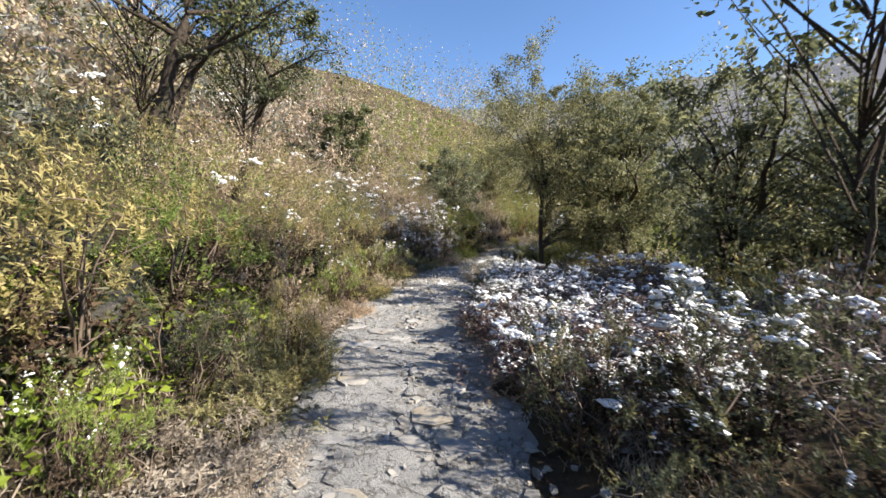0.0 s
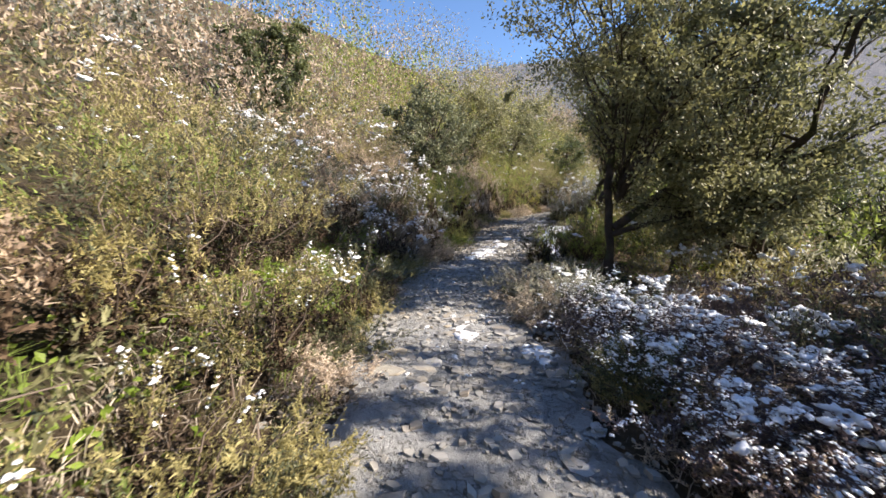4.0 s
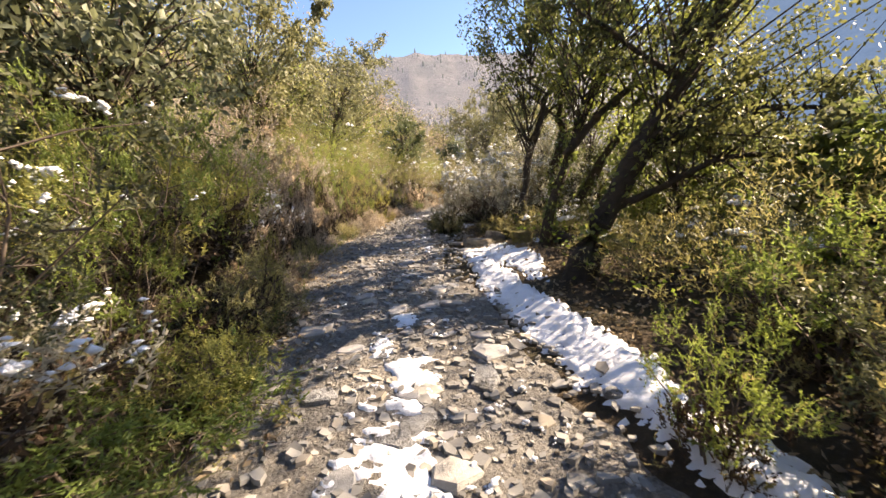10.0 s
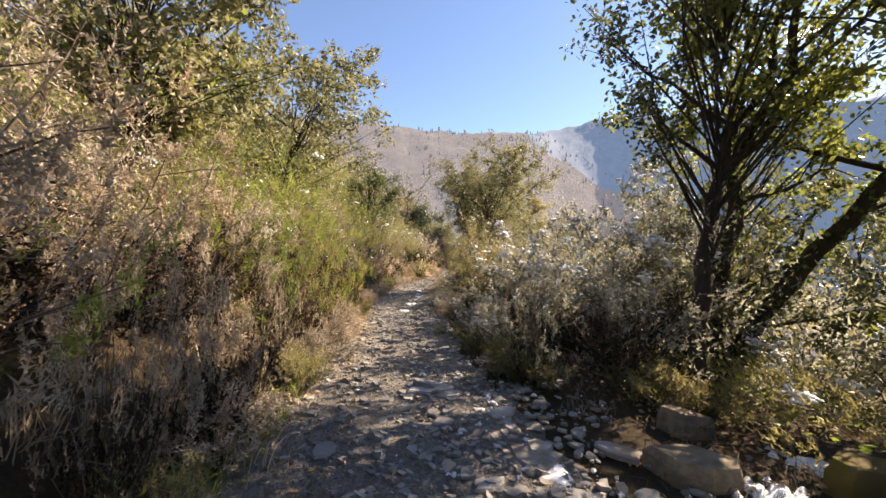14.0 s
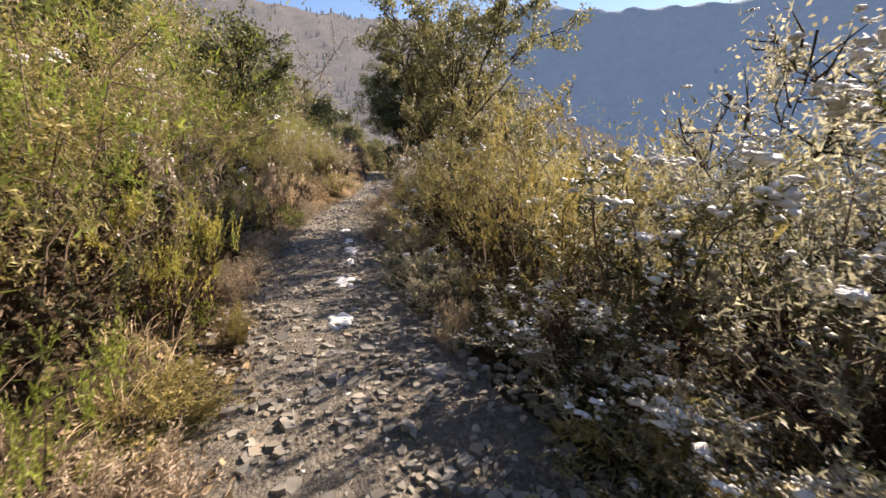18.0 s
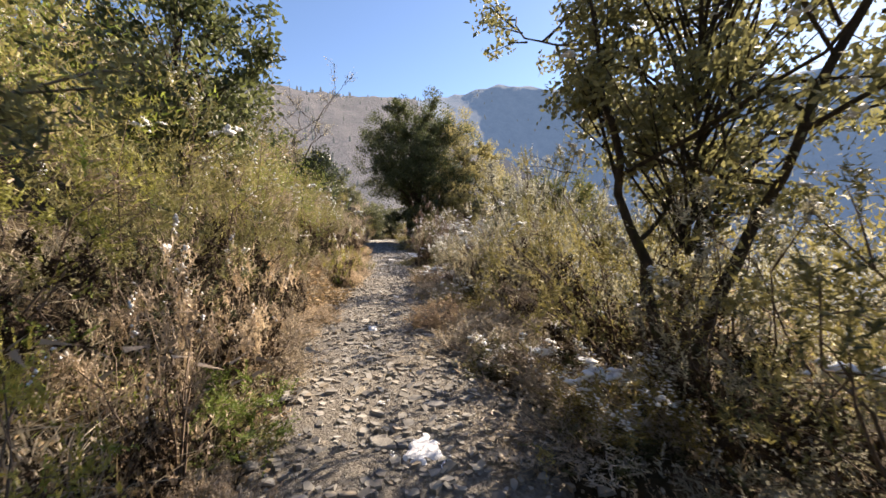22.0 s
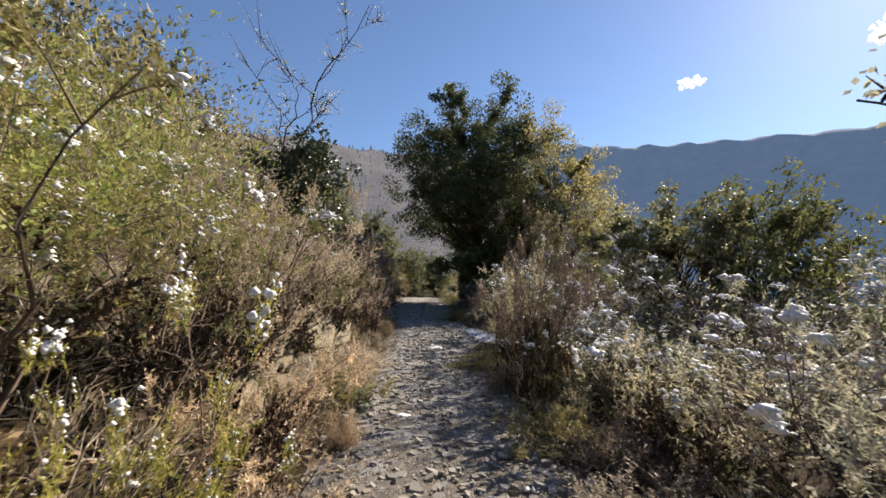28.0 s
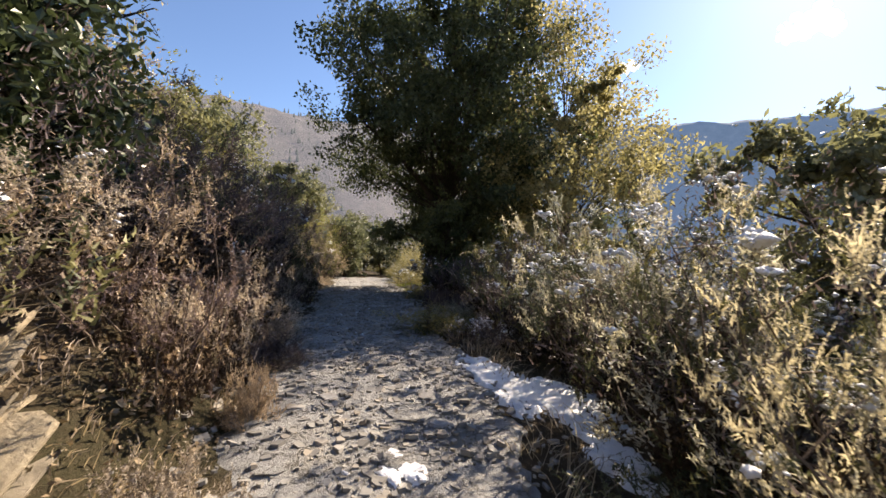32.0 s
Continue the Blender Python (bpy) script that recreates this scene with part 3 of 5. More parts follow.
def heath_bush(colour, form, snow, low, tall):
    """A tree heath: bare stems that end in upright feathery plumes, a second colour below, shade-dark dead twigs
    inside, snow lying on the plumes.
    """
    rng = np.random.RandomState(100 + form * 7 + int(tall * 10))
    thing = new("heath_bush")
    wood, heads, outs, inner = [], [], [], []
    for _ in range(14 if tall > 1.2 or low else 10):
        w, lean = rng.uniform(0, 6.283), rng.uniform(0.05, 1.25 if low else 0.95)
        reach = rng.uniform(0.55, 0.98) * (1.05 - 0.2 * lean) * tall
        out = np.array([math.cos(w) * math.sin(lean), math.sin(w) * math.sin(lean), math.cos(lean)])
        u = np.linspace(0, 1, 6)[:, None]
        pts = np.array([math.cos(w), math.sin(w), 0]) * 0.06 + out * reach * u + np.array([0, 0, 0.1 * tall]) * u * u + rng.normal(0, 0.05 * tall, (6, 3)) * u
        pts[0, 2] = -0.12
        wood.append(tube(pts, np.linspace(0.013, 0.003, 6), 3))
        ats = [1.0, rng.uniform(0.75, 0.95), rng.uniform(0.55, 0.75), rng.uniform(0.35, 0.55), rng.uniform(0.2, 0.4), rng.uniform(0.08, 0.25)] + [rng.uniform(0.5, 0.95)] * (tall > 1.2) + [rng.uniform(0.05, 0.3)]
        for a in ats:
            p = np.array([np.interp(a, u[:, 0], pts[:, k]) for k in range(3)])
            side = unit(rng.normal(0, 1, 3) * np.array([1, 1, 0.3]) + out * 0.4) * rng.uniform(0.1, 0.38) * tall ** 0.5 * (a < 1)
            wood.append(tube(np.array([p, p + side * 0.6 + np.array([0, 0, 0.02]), p + side]), [0.005, 0.003, 0.002], 3))
            heads.append(p + side)
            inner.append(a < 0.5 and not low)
            outs.append(unit(out * 0.6 + side * 1.2 + np.array([0, 0, 0.75])))
    heads, outs = np.array(heads), np.array(outs)
    n, sprays, k = len(heads), 7, 22
    m = n * sprays
    ways = unit(np.repeat(outs, sprays, 0) * 0.9 + rng.normal(0, 0.5, (m, 3)))
    span = rng.uniform(0.12, 0.27, m) * np.repeat(rng.uniform(0.7, 1.25, n), sprays)
    bases = np.repeat(heads, sprays, 0) - ways * (span * 0.4)[:, None] + rng.normal(0, 0.035, (m, 3))
    bend = rng.normal(0, 0.16, (m, 3)) * span[:, None]
    a = (np.arange(k)[None] + rng.uniform(0, 1, (m, k))) / k
    at = bases[:, None] + ways[:, None] * (a * span[:, None])[..., None] + bend[:, None] * (a * a)[..., None]
    way = unit(ways[:, None] * 0.75 + unit(rng.normal(0, 1, (m, k, 3))) * 0.85)
    at, way = at.reshape(-1, 3), way.reshape(-1, 3)
    taper = (1.15 - 0.6 * a).ravel()
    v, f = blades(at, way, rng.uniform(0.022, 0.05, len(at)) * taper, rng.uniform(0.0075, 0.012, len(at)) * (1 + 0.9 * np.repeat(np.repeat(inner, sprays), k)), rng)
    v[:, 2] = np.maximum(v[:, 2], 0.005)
    # low sprays, and a few at random, take the second colour
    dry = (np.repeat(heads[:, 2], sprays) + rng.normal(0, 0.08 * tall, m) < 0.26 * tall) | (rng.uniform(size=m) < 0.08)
    # most inner sprays: dead twigs, with shade of the gaps in their colour
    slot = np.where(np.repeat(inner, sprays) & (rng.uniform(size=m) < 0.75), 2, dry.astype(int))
    part("wood", mesh_of("wood", *(lambda p: (p[0], [p[1]]))(joined(wood)), TWIG, True), thing)
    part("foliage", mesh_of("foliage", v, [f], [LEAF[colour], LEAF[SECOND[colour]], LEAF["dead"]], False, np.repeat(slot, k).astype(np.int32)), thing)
    if snow:
        score = (bases + ways * span[:, None])[:, 2] + rng.normal(0, 0.22 * tall, m)
        lain = np.argsort(-score)[: (30 if snow == 1 else 150 if low else 85)]
        lain = lain[rng.uniform(size=len(lain)) < (0.6 if snow == 1 else 0.8)]
        j = 11 if low else 6
        c = rng.uniform(0.25, 1.05, (len(lain), j))
        lie = bases[lain][:, None] + ways[lain][:, None] * (c * span[lain][:, None])[..., None] + bend[lain][:, None] * (c * c)[..., None]
        lie = lie + rng.normal(0, 0.008, lie.shape) + np.array([0, 0, 0.014])
        wide = np.repeat(0.5 + 0.9 * rng.uniform(size=len(lain)) ** 2, j).reshape(-1, j) * rng.uniform(0.008, 0.02, (len(lain), j)) * (0.75 if low else 1.0 if snow == 1 else 1.3)
        clump = lain[: len(lain) // (6 if snow == 1 or low else 3)]
        a = pads((bases + ways * (span * 0.7)[:, None])[clump] + np.array([0, 0, 0.02]), 0.018 + (0.035 if low else 0.044 if snow == 2 else 0.03) * rng.uniform(size=len(clump)) ** 1.5, rng, 7)
        b = specks(lie.reshape(-1, 3), wide.ravel(), rng)
        v, f = joined([a, b])
        part("snow_cover", mesh_of("snow_cover", v, [f], SNOW, True), thing, "fresh white snow lying on the sprays")["kind"] = "stuff"
    return thing


STOCK = {}
WORDS = {"plum": "dark purple-brown", "olive": "olive-green", "yellow": "yellow-green sunlit", "brown": "brown dry", "pink": "withered pinkish-brown", "dark": "dark green", "grey": "grey-green twiggy", "green": "fresh green"}
BANKS = {"l": "above the trail", "r": "below the trail"}


def bush(colour, form, snow, x, y, size, wide=1.0, turn=0.0, side="l", sink=0.03, low=False):
    tall = 0.6 if low else 1.7 if size > 1.35 else 1.05
    key, size = (colour, form, snow, low, tall), size / tall
    m = pose(x, y, height1(x, y) - sink, random.uniform(-6, 6), random.uniform(-6, 6), turn) @ Matrix.Diagonal((size * wide, size * wide, size, 1))
    if key not in STOCK:
        STOCK[key] = heath_bush(*key)
        ob = STOCK[key]
        ob.matrix_basis = m
    else:
        ob = copy_thing(STOCK[key], m @ Matrix.Diagonal((*(1 / c for c in STOCK[key].scale), 1)))
    kind = ("low " if low else "") + WORDS[colour] + " heath bush" + (" flecked with snow" if snow == 1 else " under snow" if snow else "")
    return tagged(ob, kind + " " + BANKS[side], "bush", "heath bushes by the trail")


def free_of_trail(p):
    """Which places leave the walked tread free to above head height."""
    s, d, z = locate(p[:, 0], p[:, 1])
    return ~((np.abs(d) < 1.45) & (p[:, 2] - z < 3.3) & (s < 55))


def oak(x, y, tall, label, colour="oak", trunk=0.12, stems=1, lean=(0, 0), bare=0.3, spread=0.5, count=9000, leaf=0.1, seed=1, name="holm_oak", limbs=9, ivy=False, snow=0, arms=()):
    """An evergreen oak: crooked trunks, limbs that fork twice, leaves in clumps at the twigs."""
    rng = np.random.RandomState(seed)
    thing = new(name)
    thing.location = (x, y, height1(x, y) - 0.05)
    wood, boughs, twigs, ends, ivy_at = [], [], [], [], []
    for stem in range(stems):
        w = rng.uniform(0, 6.283)
        top = np.array([lean[0], lean[1], 0]) * tall + np.array([math.cos(w), math.sin(w), 0]) * tall * (0.10 + 0.16 * (stems > 1))
        u = np.linspace(0, 1, 16)
        pts = np.stack([top[0] * u ** 1.2, top[1] * u ** 1.2, tall * (0.8 if bare <= 0.2 else 0.9) * u], 1)
        pts += np.cumsum(rng.normal(0, 0.024 * tall, (16, 3)) * np.array([1, 1, 0.2]), 0) * u[:, None]
        pts += np.array([math.cos(w), math.sin(w), 0]) * trunk * 0.9 * (stems > 1)
        rad = trunk * (1 - 0.86 * u) * (1 + 0.38 * np.exp(-u * 14)) * rng.uniform(0.75, 1.0)
        pts[0, 2] -= 0.15
        v, f = tube(pts, rad * rng.uniform(0.85, 1.15, 16), 10)
        wood.append((v + rng.normal(0, 1, v.shape) * np.repeat(rad, 10)[:, None] * 0.09, f))
        if ivy:
            for _ in range(900):
                a = rng.uniform(0.03, 0.75)
                p = np.array([np.interp(a, u, pts[:, k]) for k in range(3)])
                ivy_at.append(p + unit(rng.normal(size=3)) * (np.interp(a, u, rad) + rng.uniform(0, 0.09)))
        for i in range(limbs):
            a = bare + (1 - bare) * (i + rng.uniform(0, 0.8)) / limbs
            p = np.array([np.interp(a, u, pts[:, k]) for k in range(3)])
            w2 = i * 2.4 + rng.uniform(-0.5, 0.5)
            long = tall * spread * (0.32 + 0.62 * math.sin(2.5 * (a - bare) / (1 - bare) + 0.55)) * rng.uniform(0.65, 1.15) * (0.66 if bare <= 0.2 else 1.0)
            rise = rng.uniform(0.15, 0.75) * (0.6 + a)
            out = unit(np.array([math.cos(w2), math.sin(w2), rise]))
            v = np.linspace(0, 1, 7)[:, None]
            limb = p + out * long * v + np.array([0, 0, 0.12 * long]) * v * v + np.cumsum(rng.normal(0, 0.035 * long, (7, 3)), 0) * v
            if not free_of_trail(limb + np.array(thing.location)).all():
                limb = limb[0] + (limb - limb[0]) * np.array([0.35, 0.35, 1.0]) + np.array([0, 0, 0.6]) * v
            boughs.append(tube(limb, np.linspace(np.interp(a, u, rad) * 0.55, 0.008, 7), 6))
            for _ in range(8):
                c = rng.uniform(0.3, 1.0)
                q = np.array([np.interp(c, v[:, 0], limb[:, k]) for k in range(3)])
                o2 = unit(out * 0.6 + rng.normal(0, 0.7, 3) + np.array([0, 0, 0.25]))
                l2 = long * rng.uniform(0.25, 0.5)
                twig = q + o2 * l2 * np.linspace(0, 1, 4)[:, None] + np.cumsum(rng.normal(0, 0.03, (4, 3)), 0)
                if not free_of_trail(twig + np.array(thing.location)).all():
                    continue
                twigs.append(tube(twig[[0, 1, 3]], [0.013, 0.008, 0.003], 3))
                ends += [(twig[2], l2), (twig[3], l2), (0.5 * (twig[1] + twig[2]), l2)]
    for z, way, long, thick in arms:
        p = np.array([lean[0] * tall * (z / tall) ** 1.2, lean[1] * tall * (z / tall) ** 1.2, z])
        v = np.linspace(0, 1, 12)[:, None]
        limb = p + unit(np.array(way)) * long * v + np.array([0, 0, 0.1 * long]) * np.sin(v * 3.1) + np.cumsum(rng.normal(0, 0.018 * long, (12, 3)), 0) * v
        boughs.append(tube(limb, np.linspace(thick, 0.02, 12) * rng.uniform(0.88, 1.12, 12), 8))
        for _ in range(26):
            c = rng.uniform(0.3, 1.0)
            q = np.array([np.interp(c, v[:, 0], limb[:, k]) for k in range(3)])
            l2 = rng.uniform(0.5, 1.3)
            twig = q + unit(rng.normal(0, 0.8, 3) + np.array([0, 0, 0.4])) * l2 * np.linspace(0, 1, 4)[:, None] + np.cumsum(rng.normal(0, 0.05, (4, 3)), 0)
            if free_of_trail(twig + np.array(thing.location)).all():
                twigs.append(tube(twig[[0, 1, 3]], [0.018, 0.011, 0.004], 4))
                ends += [(twig[2], l2), (twig[3], l2), (twig[1], l2 * 0.6)]
    top = np.array([lean[0], lean[1], 0.0]) * tall
    for _ in range(0 if count <= 1000 else limbs * 11 if bare <= 0.2 else limbs * 5):
        o = unit(rng.normal(0, 1, 3)) * rng.uniform(0.3, 1.0) ** 0.4 * rng.uniform(0.72, 1.08)
        q = top * 0.62 + np.array([0, 0, tall * (bare + (1 - bare) * 0.52)]) + o * np.array([tall * spread * 0.78, tall * spread * 0.78, tall * (1 - bare) * 0.52])
        p = top * 0.45 * (q[2] / tall) + np.array([0, 0, max(0.25 * tall, q[2] - 0.3 * tall)])
        v = np.linspace(0, 1, 5)[:, None]
        twig = p + (q - p) * v + np.array([0, 0, 0.06 * tall]) * v * (1 - v) + rng.normal(0, 0.02 * tall, (5, 3)) * v
        if free_of_trail(twig + np.array(thing.location)).all():
            twigs.append(tube(twig[[0, 2, 4]], [0.016, 0.010, 0.004], 3))
            ends += [(twig[4], tall * 0.2), (twig[4], tall * 0.2), (twig[3], tall * 0.16)]
    for v, f in wood:
        part("trunk", mesh_of("trunk", v, [f], BARK, True), thing)
    for v, f in boughs:
        part("branch", mesh_of("branch", v, [f], BARK, True), thing)
    if twigs:
        v, f = joined(twigs)
        part("twig_tangle", mesh_of("twig_tangle", v, [f], BARK, True), thing)["kind"] = "stuff"
    if count:
        count = int(count * 1.15)
        e = np.array([p for p, _ in ends])
        sc = np.array([max(0.12, 0.27 * l) for _, l in ends])
        pick = rng.randint(0, len(e), count)
        at = e[pick] + unit(rng.normal(0, 1, (count, 3))) * (rng.uniform(0.1, 1, count) ** 0.5 * 1.05 * sc[pick])[:, None] * np.array([1, 1, 0.75])
        way = unit(rng.normal(0, 1, (count, 3)) + np.array([0, 0, -0.25]))
        ok = free_of_trail(at + np.array(thing.location))
        at, way, count = at[ok], way[ok], int(ok.sum())
        v, f = leaves(at, way, rng.uniform(0.75, 1.4, count) * leaf, rng.uniform(0.45, 0.7, count) * leaf, rng)
        part("crown", mesh_of("crown", v, [f], LEAF[colour]), thing)
    if ivy:
        at = np.array(ivy_at)
        v, f = leaves(at, unit(rng.normal(0, 1, at.shape) + np.array([0, 0, -0.4])), np.full(len(at), 0.07), np.full(len(at), 0.055), rng)
        part("ivy", mesh_of("ivy", v, [f], LEAF["oak_ivy"]), thing, "green ivy climbing the trunk")
    if snow:
        e = np.array([p for p, _ in ends])
        at = e[rng.randint(0, len(e), snow)] + rng.normal(0, 0.12, (snow, 3)) + np.array([0, 0, 0.08])
        v, f = pads(at, 0.012 + 0.04 * rng.uniform(size=snow) ** 2, rng, 7)
        part("snow_cover", mesh_of("snow_cover", v, [f], SNOW, True), thing, "snow caught on the twigs")["kind"] = "stuff"
    return tagged(thing, label, "tree")


def grass(name, s0, s1, d0, d1, count, colour, label, long=0.32, seed=1, tuft=0.09):
    """Tufts of grass, laid over the ground between two ways along the trail."""
    rng = np.random.RandomState(seed)
    n = count // 26
    plan = np.array([spot(s, d) for s, d in zip(rng.uniform(s0, s1, n), rng.uniform(d0, d1, n))])
    own = rng.normal(0, 0.35, (n, 3))
    pick = np.repeat(np.arange(n), 26)
    p = plan[pick] + rng.normal(0, tuft, (len(pick), 2))
    base = np.column_stack([p, height(p[:, 0], p[:, 1]) - 0.02])
    l = rng.uniform(0.5, 1.2, len(pick)) * long
    way = unit(rng.normal(0, 0.42, (len(pick), 3)) + own[pick] + np.array([0, 0, 1.0]))
    side = unit(np.cross(way, rng.normal(size=way.shape))) * 0.004
    mid = base + way * (l * 0.55)[:, None]
    tip = base + way * (l * 0.9)[:, None] + (way * np.array([1, 1, 0]) * 1.0 - np.array([0, 0, 0.28])) * (l * 0.5)[:, None]
    v = np.stack([base - side, base + side, mid + side * 0.8, mid - side * 0.8, tip], 1).reshape(-1, 3)
    k = np.arange(len(base)) * 5
    ob = new(name, mesh_of(name, v, [np.stack([k + 3, k + 2, k + 4], 1), np.stack([k, k + 1, k + 2, k + 3], 1)], LEAF[colour]))
    return tagged(ob, label, "grass", kind="stuff")


def litter(name, s0, s1, d0, d1, count, label, colour="litter", size=0.055, seed=1, lift=0.012):
    rng = np.random.RandomState(seed)
    p = np.array([spot(s, d) for s, d in zip(rng.uniform(s0, s1, count), rng.uniform(d0, d1, count))])
    base = np.column_stack([p, height(p[:, 0], p[:, 1]) + lift + rng.uniform(0, 0.03, count)])
    way = unit(rng.normal(0, 1, (count, 3)) * np.array([1, 1, 0.3]))
    v, f = leaves(base, way, rng.uniform(0.6, 1.3, count) * size, rng.uniform(0.4, 0.7, count) * size, rng)
    return tagged(new(name, mesh_of(name, v, [f], LEAF[colour])), label, "leaves", kind="stuff")


def snow_patch(s, d, long, wide, label, seed=1, thick=0.016, holes=0.15, turn=None):
    """A thin irregular sheet of old snow, with bare spots, lying on the ground."""
    rng = np.random.RandomState(seed)
    cx, cy = spot(s, d)
    k = int(np.clip(np.searchsorted(TS, s), 0, len(TS) - 1))
    a = math.atan2(TDIR[k, 1], TDIR[k, 0]) + (turn or 0.0)
    step = 0.028
    u, w = np.meshgrid(np.arange(-long * 0.75, long * 0.75, step), np.arange(-wide * 0.75, wide * 0.75, step), indexing="ij")
    x, y = cx + u * math.cos(a) - w * math.sin(a), cy + u * math.sin(a) + w * math.cos(a)
    f = 1 - (2 * u / long) ** 2 - (2 * w / wide) ** 2 + 0.5 * waves(x, y, 0.45, seed) + 0.5 * waves(x, y, 0.17, seed + 1) + 0.42 * waves(x, y, 0.075, seed + 4) - holes
    t = thick * np.sqrt(np.clip(f, 0, 1)) * (1 + 0.6 * waves(x, y, 0.11, seed + 2))
    z = height(x.ravel(), y.ravel()).reshape(x.shape) + np.where(f > 0, 0.03 + t, -0.02)
    ok = np.maximum.reduce([f[:-1, :-1], f[1:, :-1], f[1:, 1:], f[:-1, 1:]]) > 0
    i, j = np.nonzero(ok)
    n = x.shape[1]
    q = np.stack([i * n + j, (i + 1) * n + j, (i + 1) * n + j + 1, i * n + j + 1], 1)
    used, q = np.unique(q, return_inverse=True)
    v = np.column_stack([x.ravel(), y.ravel(), z.ravel()])[used]
    ob = new("snow_patch", mesh_of("snow_patch", v, [q.reshape(-1, 4)], SNOW, True))
    return tagged(ob, label, "snow", "patches of snow by the trail")


# ---- ground ----
def steps(fine0, fine1, fine, far):
    out = [np.arange(fine0, fine1 + 1e-6, fine)]
    hi, lo, g = [fine1], [fine0], fine
    while hi[-1] < far:
        g *= 1.13
        hi.append(hi[-1] + g)
        lo.append(lo[-1] - g)
    return np.concatenate([lo[:0:-1], out[0], hi[1:]])


gx, gy = steps(-16, 14, 0.22, 150), steps(-8, 66, 0.22, 160)
X, Y = np.meshgrid(gx, gy, indexing="ij")
Z = height(X.ravel(), Y.ravel()).reshape(X.shape)
i, j = np.meshgrid(np.arange(len(gx) - 1), np.arange(len(gy) - 1), indexing="ij")
n = len(gy)
quads = np.stack([i * n + j, (i + 1) * n + j, (i + 1) * n + j + 1, i * n + j + 1], -1).reshape(-1, 4)
mx, my = X.ravel()[quads[:, 0]] + 5, Y.ravel()[quads[:, 0]] - 24
mr, ma = np.hypot(mx, my), np.degrees(np.arctan2(mx, my))
V = np.column_stack([X.ravel(), Y.ravel(), Z.ravel()])
used, q = np.unique(quads[mr < 128], return_inverse=True)
tagged(new("ground", mesh_of("ground", V[used], [q.reshape(-1, 4)], SOIL, True)), "brown woodland soil with moss and heath", "ground", kind="structure")
aa, rr = np.radians(np.arange(-180, 180.1, 0.75)), np.r_[np.arange(118, 780, 9.0), np.geomspace(790, 1800, 14)]
A, R = np.meshgrid(aa, rr, indexing="ij")
X, Y = -5 + R * np.sin(A), 24 + R * np.cos(A)
V = np.column_stack([X.ravel(), Y.ravel(), height(X.ravel(), Y.ravel()) - 0.4])
i, j = np.meshgrid(np.arange(len(aa) - 1), np.arange(len(rr) - 1), indexing="ij")
n = len(rr)
quads = np.stack([i * n + j, i * n + j + 1, (i + 1) * n + j + 1, (i + 1) * n + j], -1).reshape(-1, 4)
deg = np.degrees(A[:-1, :-1]).ravel()
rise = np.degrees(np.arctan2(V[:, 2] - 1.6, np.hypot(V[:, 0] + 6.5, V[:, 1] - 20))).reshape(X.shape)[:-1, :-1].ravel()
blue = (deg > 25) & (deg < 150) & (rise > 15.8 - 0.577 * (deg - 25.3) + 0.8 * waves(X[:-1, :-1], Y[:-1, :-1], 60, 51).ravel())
for name, pick, mat, label in (("backdrop_hill", ~blue, HILL, "bare brown heath hill in the distance"), ("backdrop_mountain", blue, VALE, "forest mountain in the distance, blue with painted haze")):
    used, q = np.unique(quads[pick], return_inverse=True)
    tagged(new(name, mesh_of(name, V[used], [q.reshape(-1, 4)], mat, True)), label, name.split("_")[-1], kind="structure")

ss = np.arange(-6, 60, 0.1)
dd = np.linspace(0, 1, 34)
P = []
for s in ss:
    lo, hi = -left_edge(s) - 0.14 - 0.14 * waves(s, 0.0, 0.9, 41), right_edge(s) + 0.12 + 0.14 * waves(s, 0.0, 0.9, 42)
    for e in dd:
        d = lo + (hi - lo) * e
        P.append((*spot(s, d), min(e, 1 - e) * (hi - lo), d, s))
P = np.array(P)
edge = ease(P[:, 2] / 0.35)
rut = 0.014 * np.exp(-((P[:, 3] - 0.05 - 0.1 * np.sin(P[:, 4] * 0.5)) / 0.16) ** 2) + 0.012 * np.exp(-((np.abs(P[:, 3]) - 0.75) / 0.3) ** 2)
pz = height(P[:, 0], P[:, 1]) - 0.03 + 0.062 * edge - rut * edge + edge * (0.012 * waves(P[:, 0], P[:, 1], 0.5, 21) + 0.006 * waves(P[:, 0], P[:, 1], 0.2, 22))
i, j = np.meshgrid(np.arange(len(ss) - 1), np.arange(len(dd) - 1), indexing="ij")
n = len(dd)
where = P.reshape(len(ss), len(dd), 5)[:-1, :-1]
rough = waves(where[..., 0], where[..., 1], 0.7, 32)
bare = where[..., 4] + 1.5 * waves(where[..., 0], where[..., 1], 0.7, 31) + 2.0 * np.maximum(-where[..., 3] - 0.3, 0) < 14.5
bare |= where[..., 4] + 2.0 * rough + 2.5 * np.maximum(np.abs(where[..., 3]) - 0.6, 0) * np.sign(rough) > 42.5
trail = new("path", mesh_of("path", np.column_stack([P[:, :2], pz]), [np.stack([i * n + j, i * n + j + 1, (i + 1) * n + j + 1, (i + 1) * n + j], -1).reshape(-1, 4)], [TREAD, BEDROCK], True, bare.ravel().astype(np.int32)))
tagged(trail, "stony mountain trail of grey gravel and dirt", "path", kind="structure")


def tread(x, y):
    return height(x, y) + 0.034

# ---- far woods and clouds ----
rng = np.random.RandomState(5)
knot = np.stack([rng.uniform(-30, 40, 90), rng.uniform(0.3, 0.95, 90)], 1)
pick = rng.randint(0, 90, 900)
a = np.radians(knot[pick, 0] + rng.normal(0, 1.6, 900))
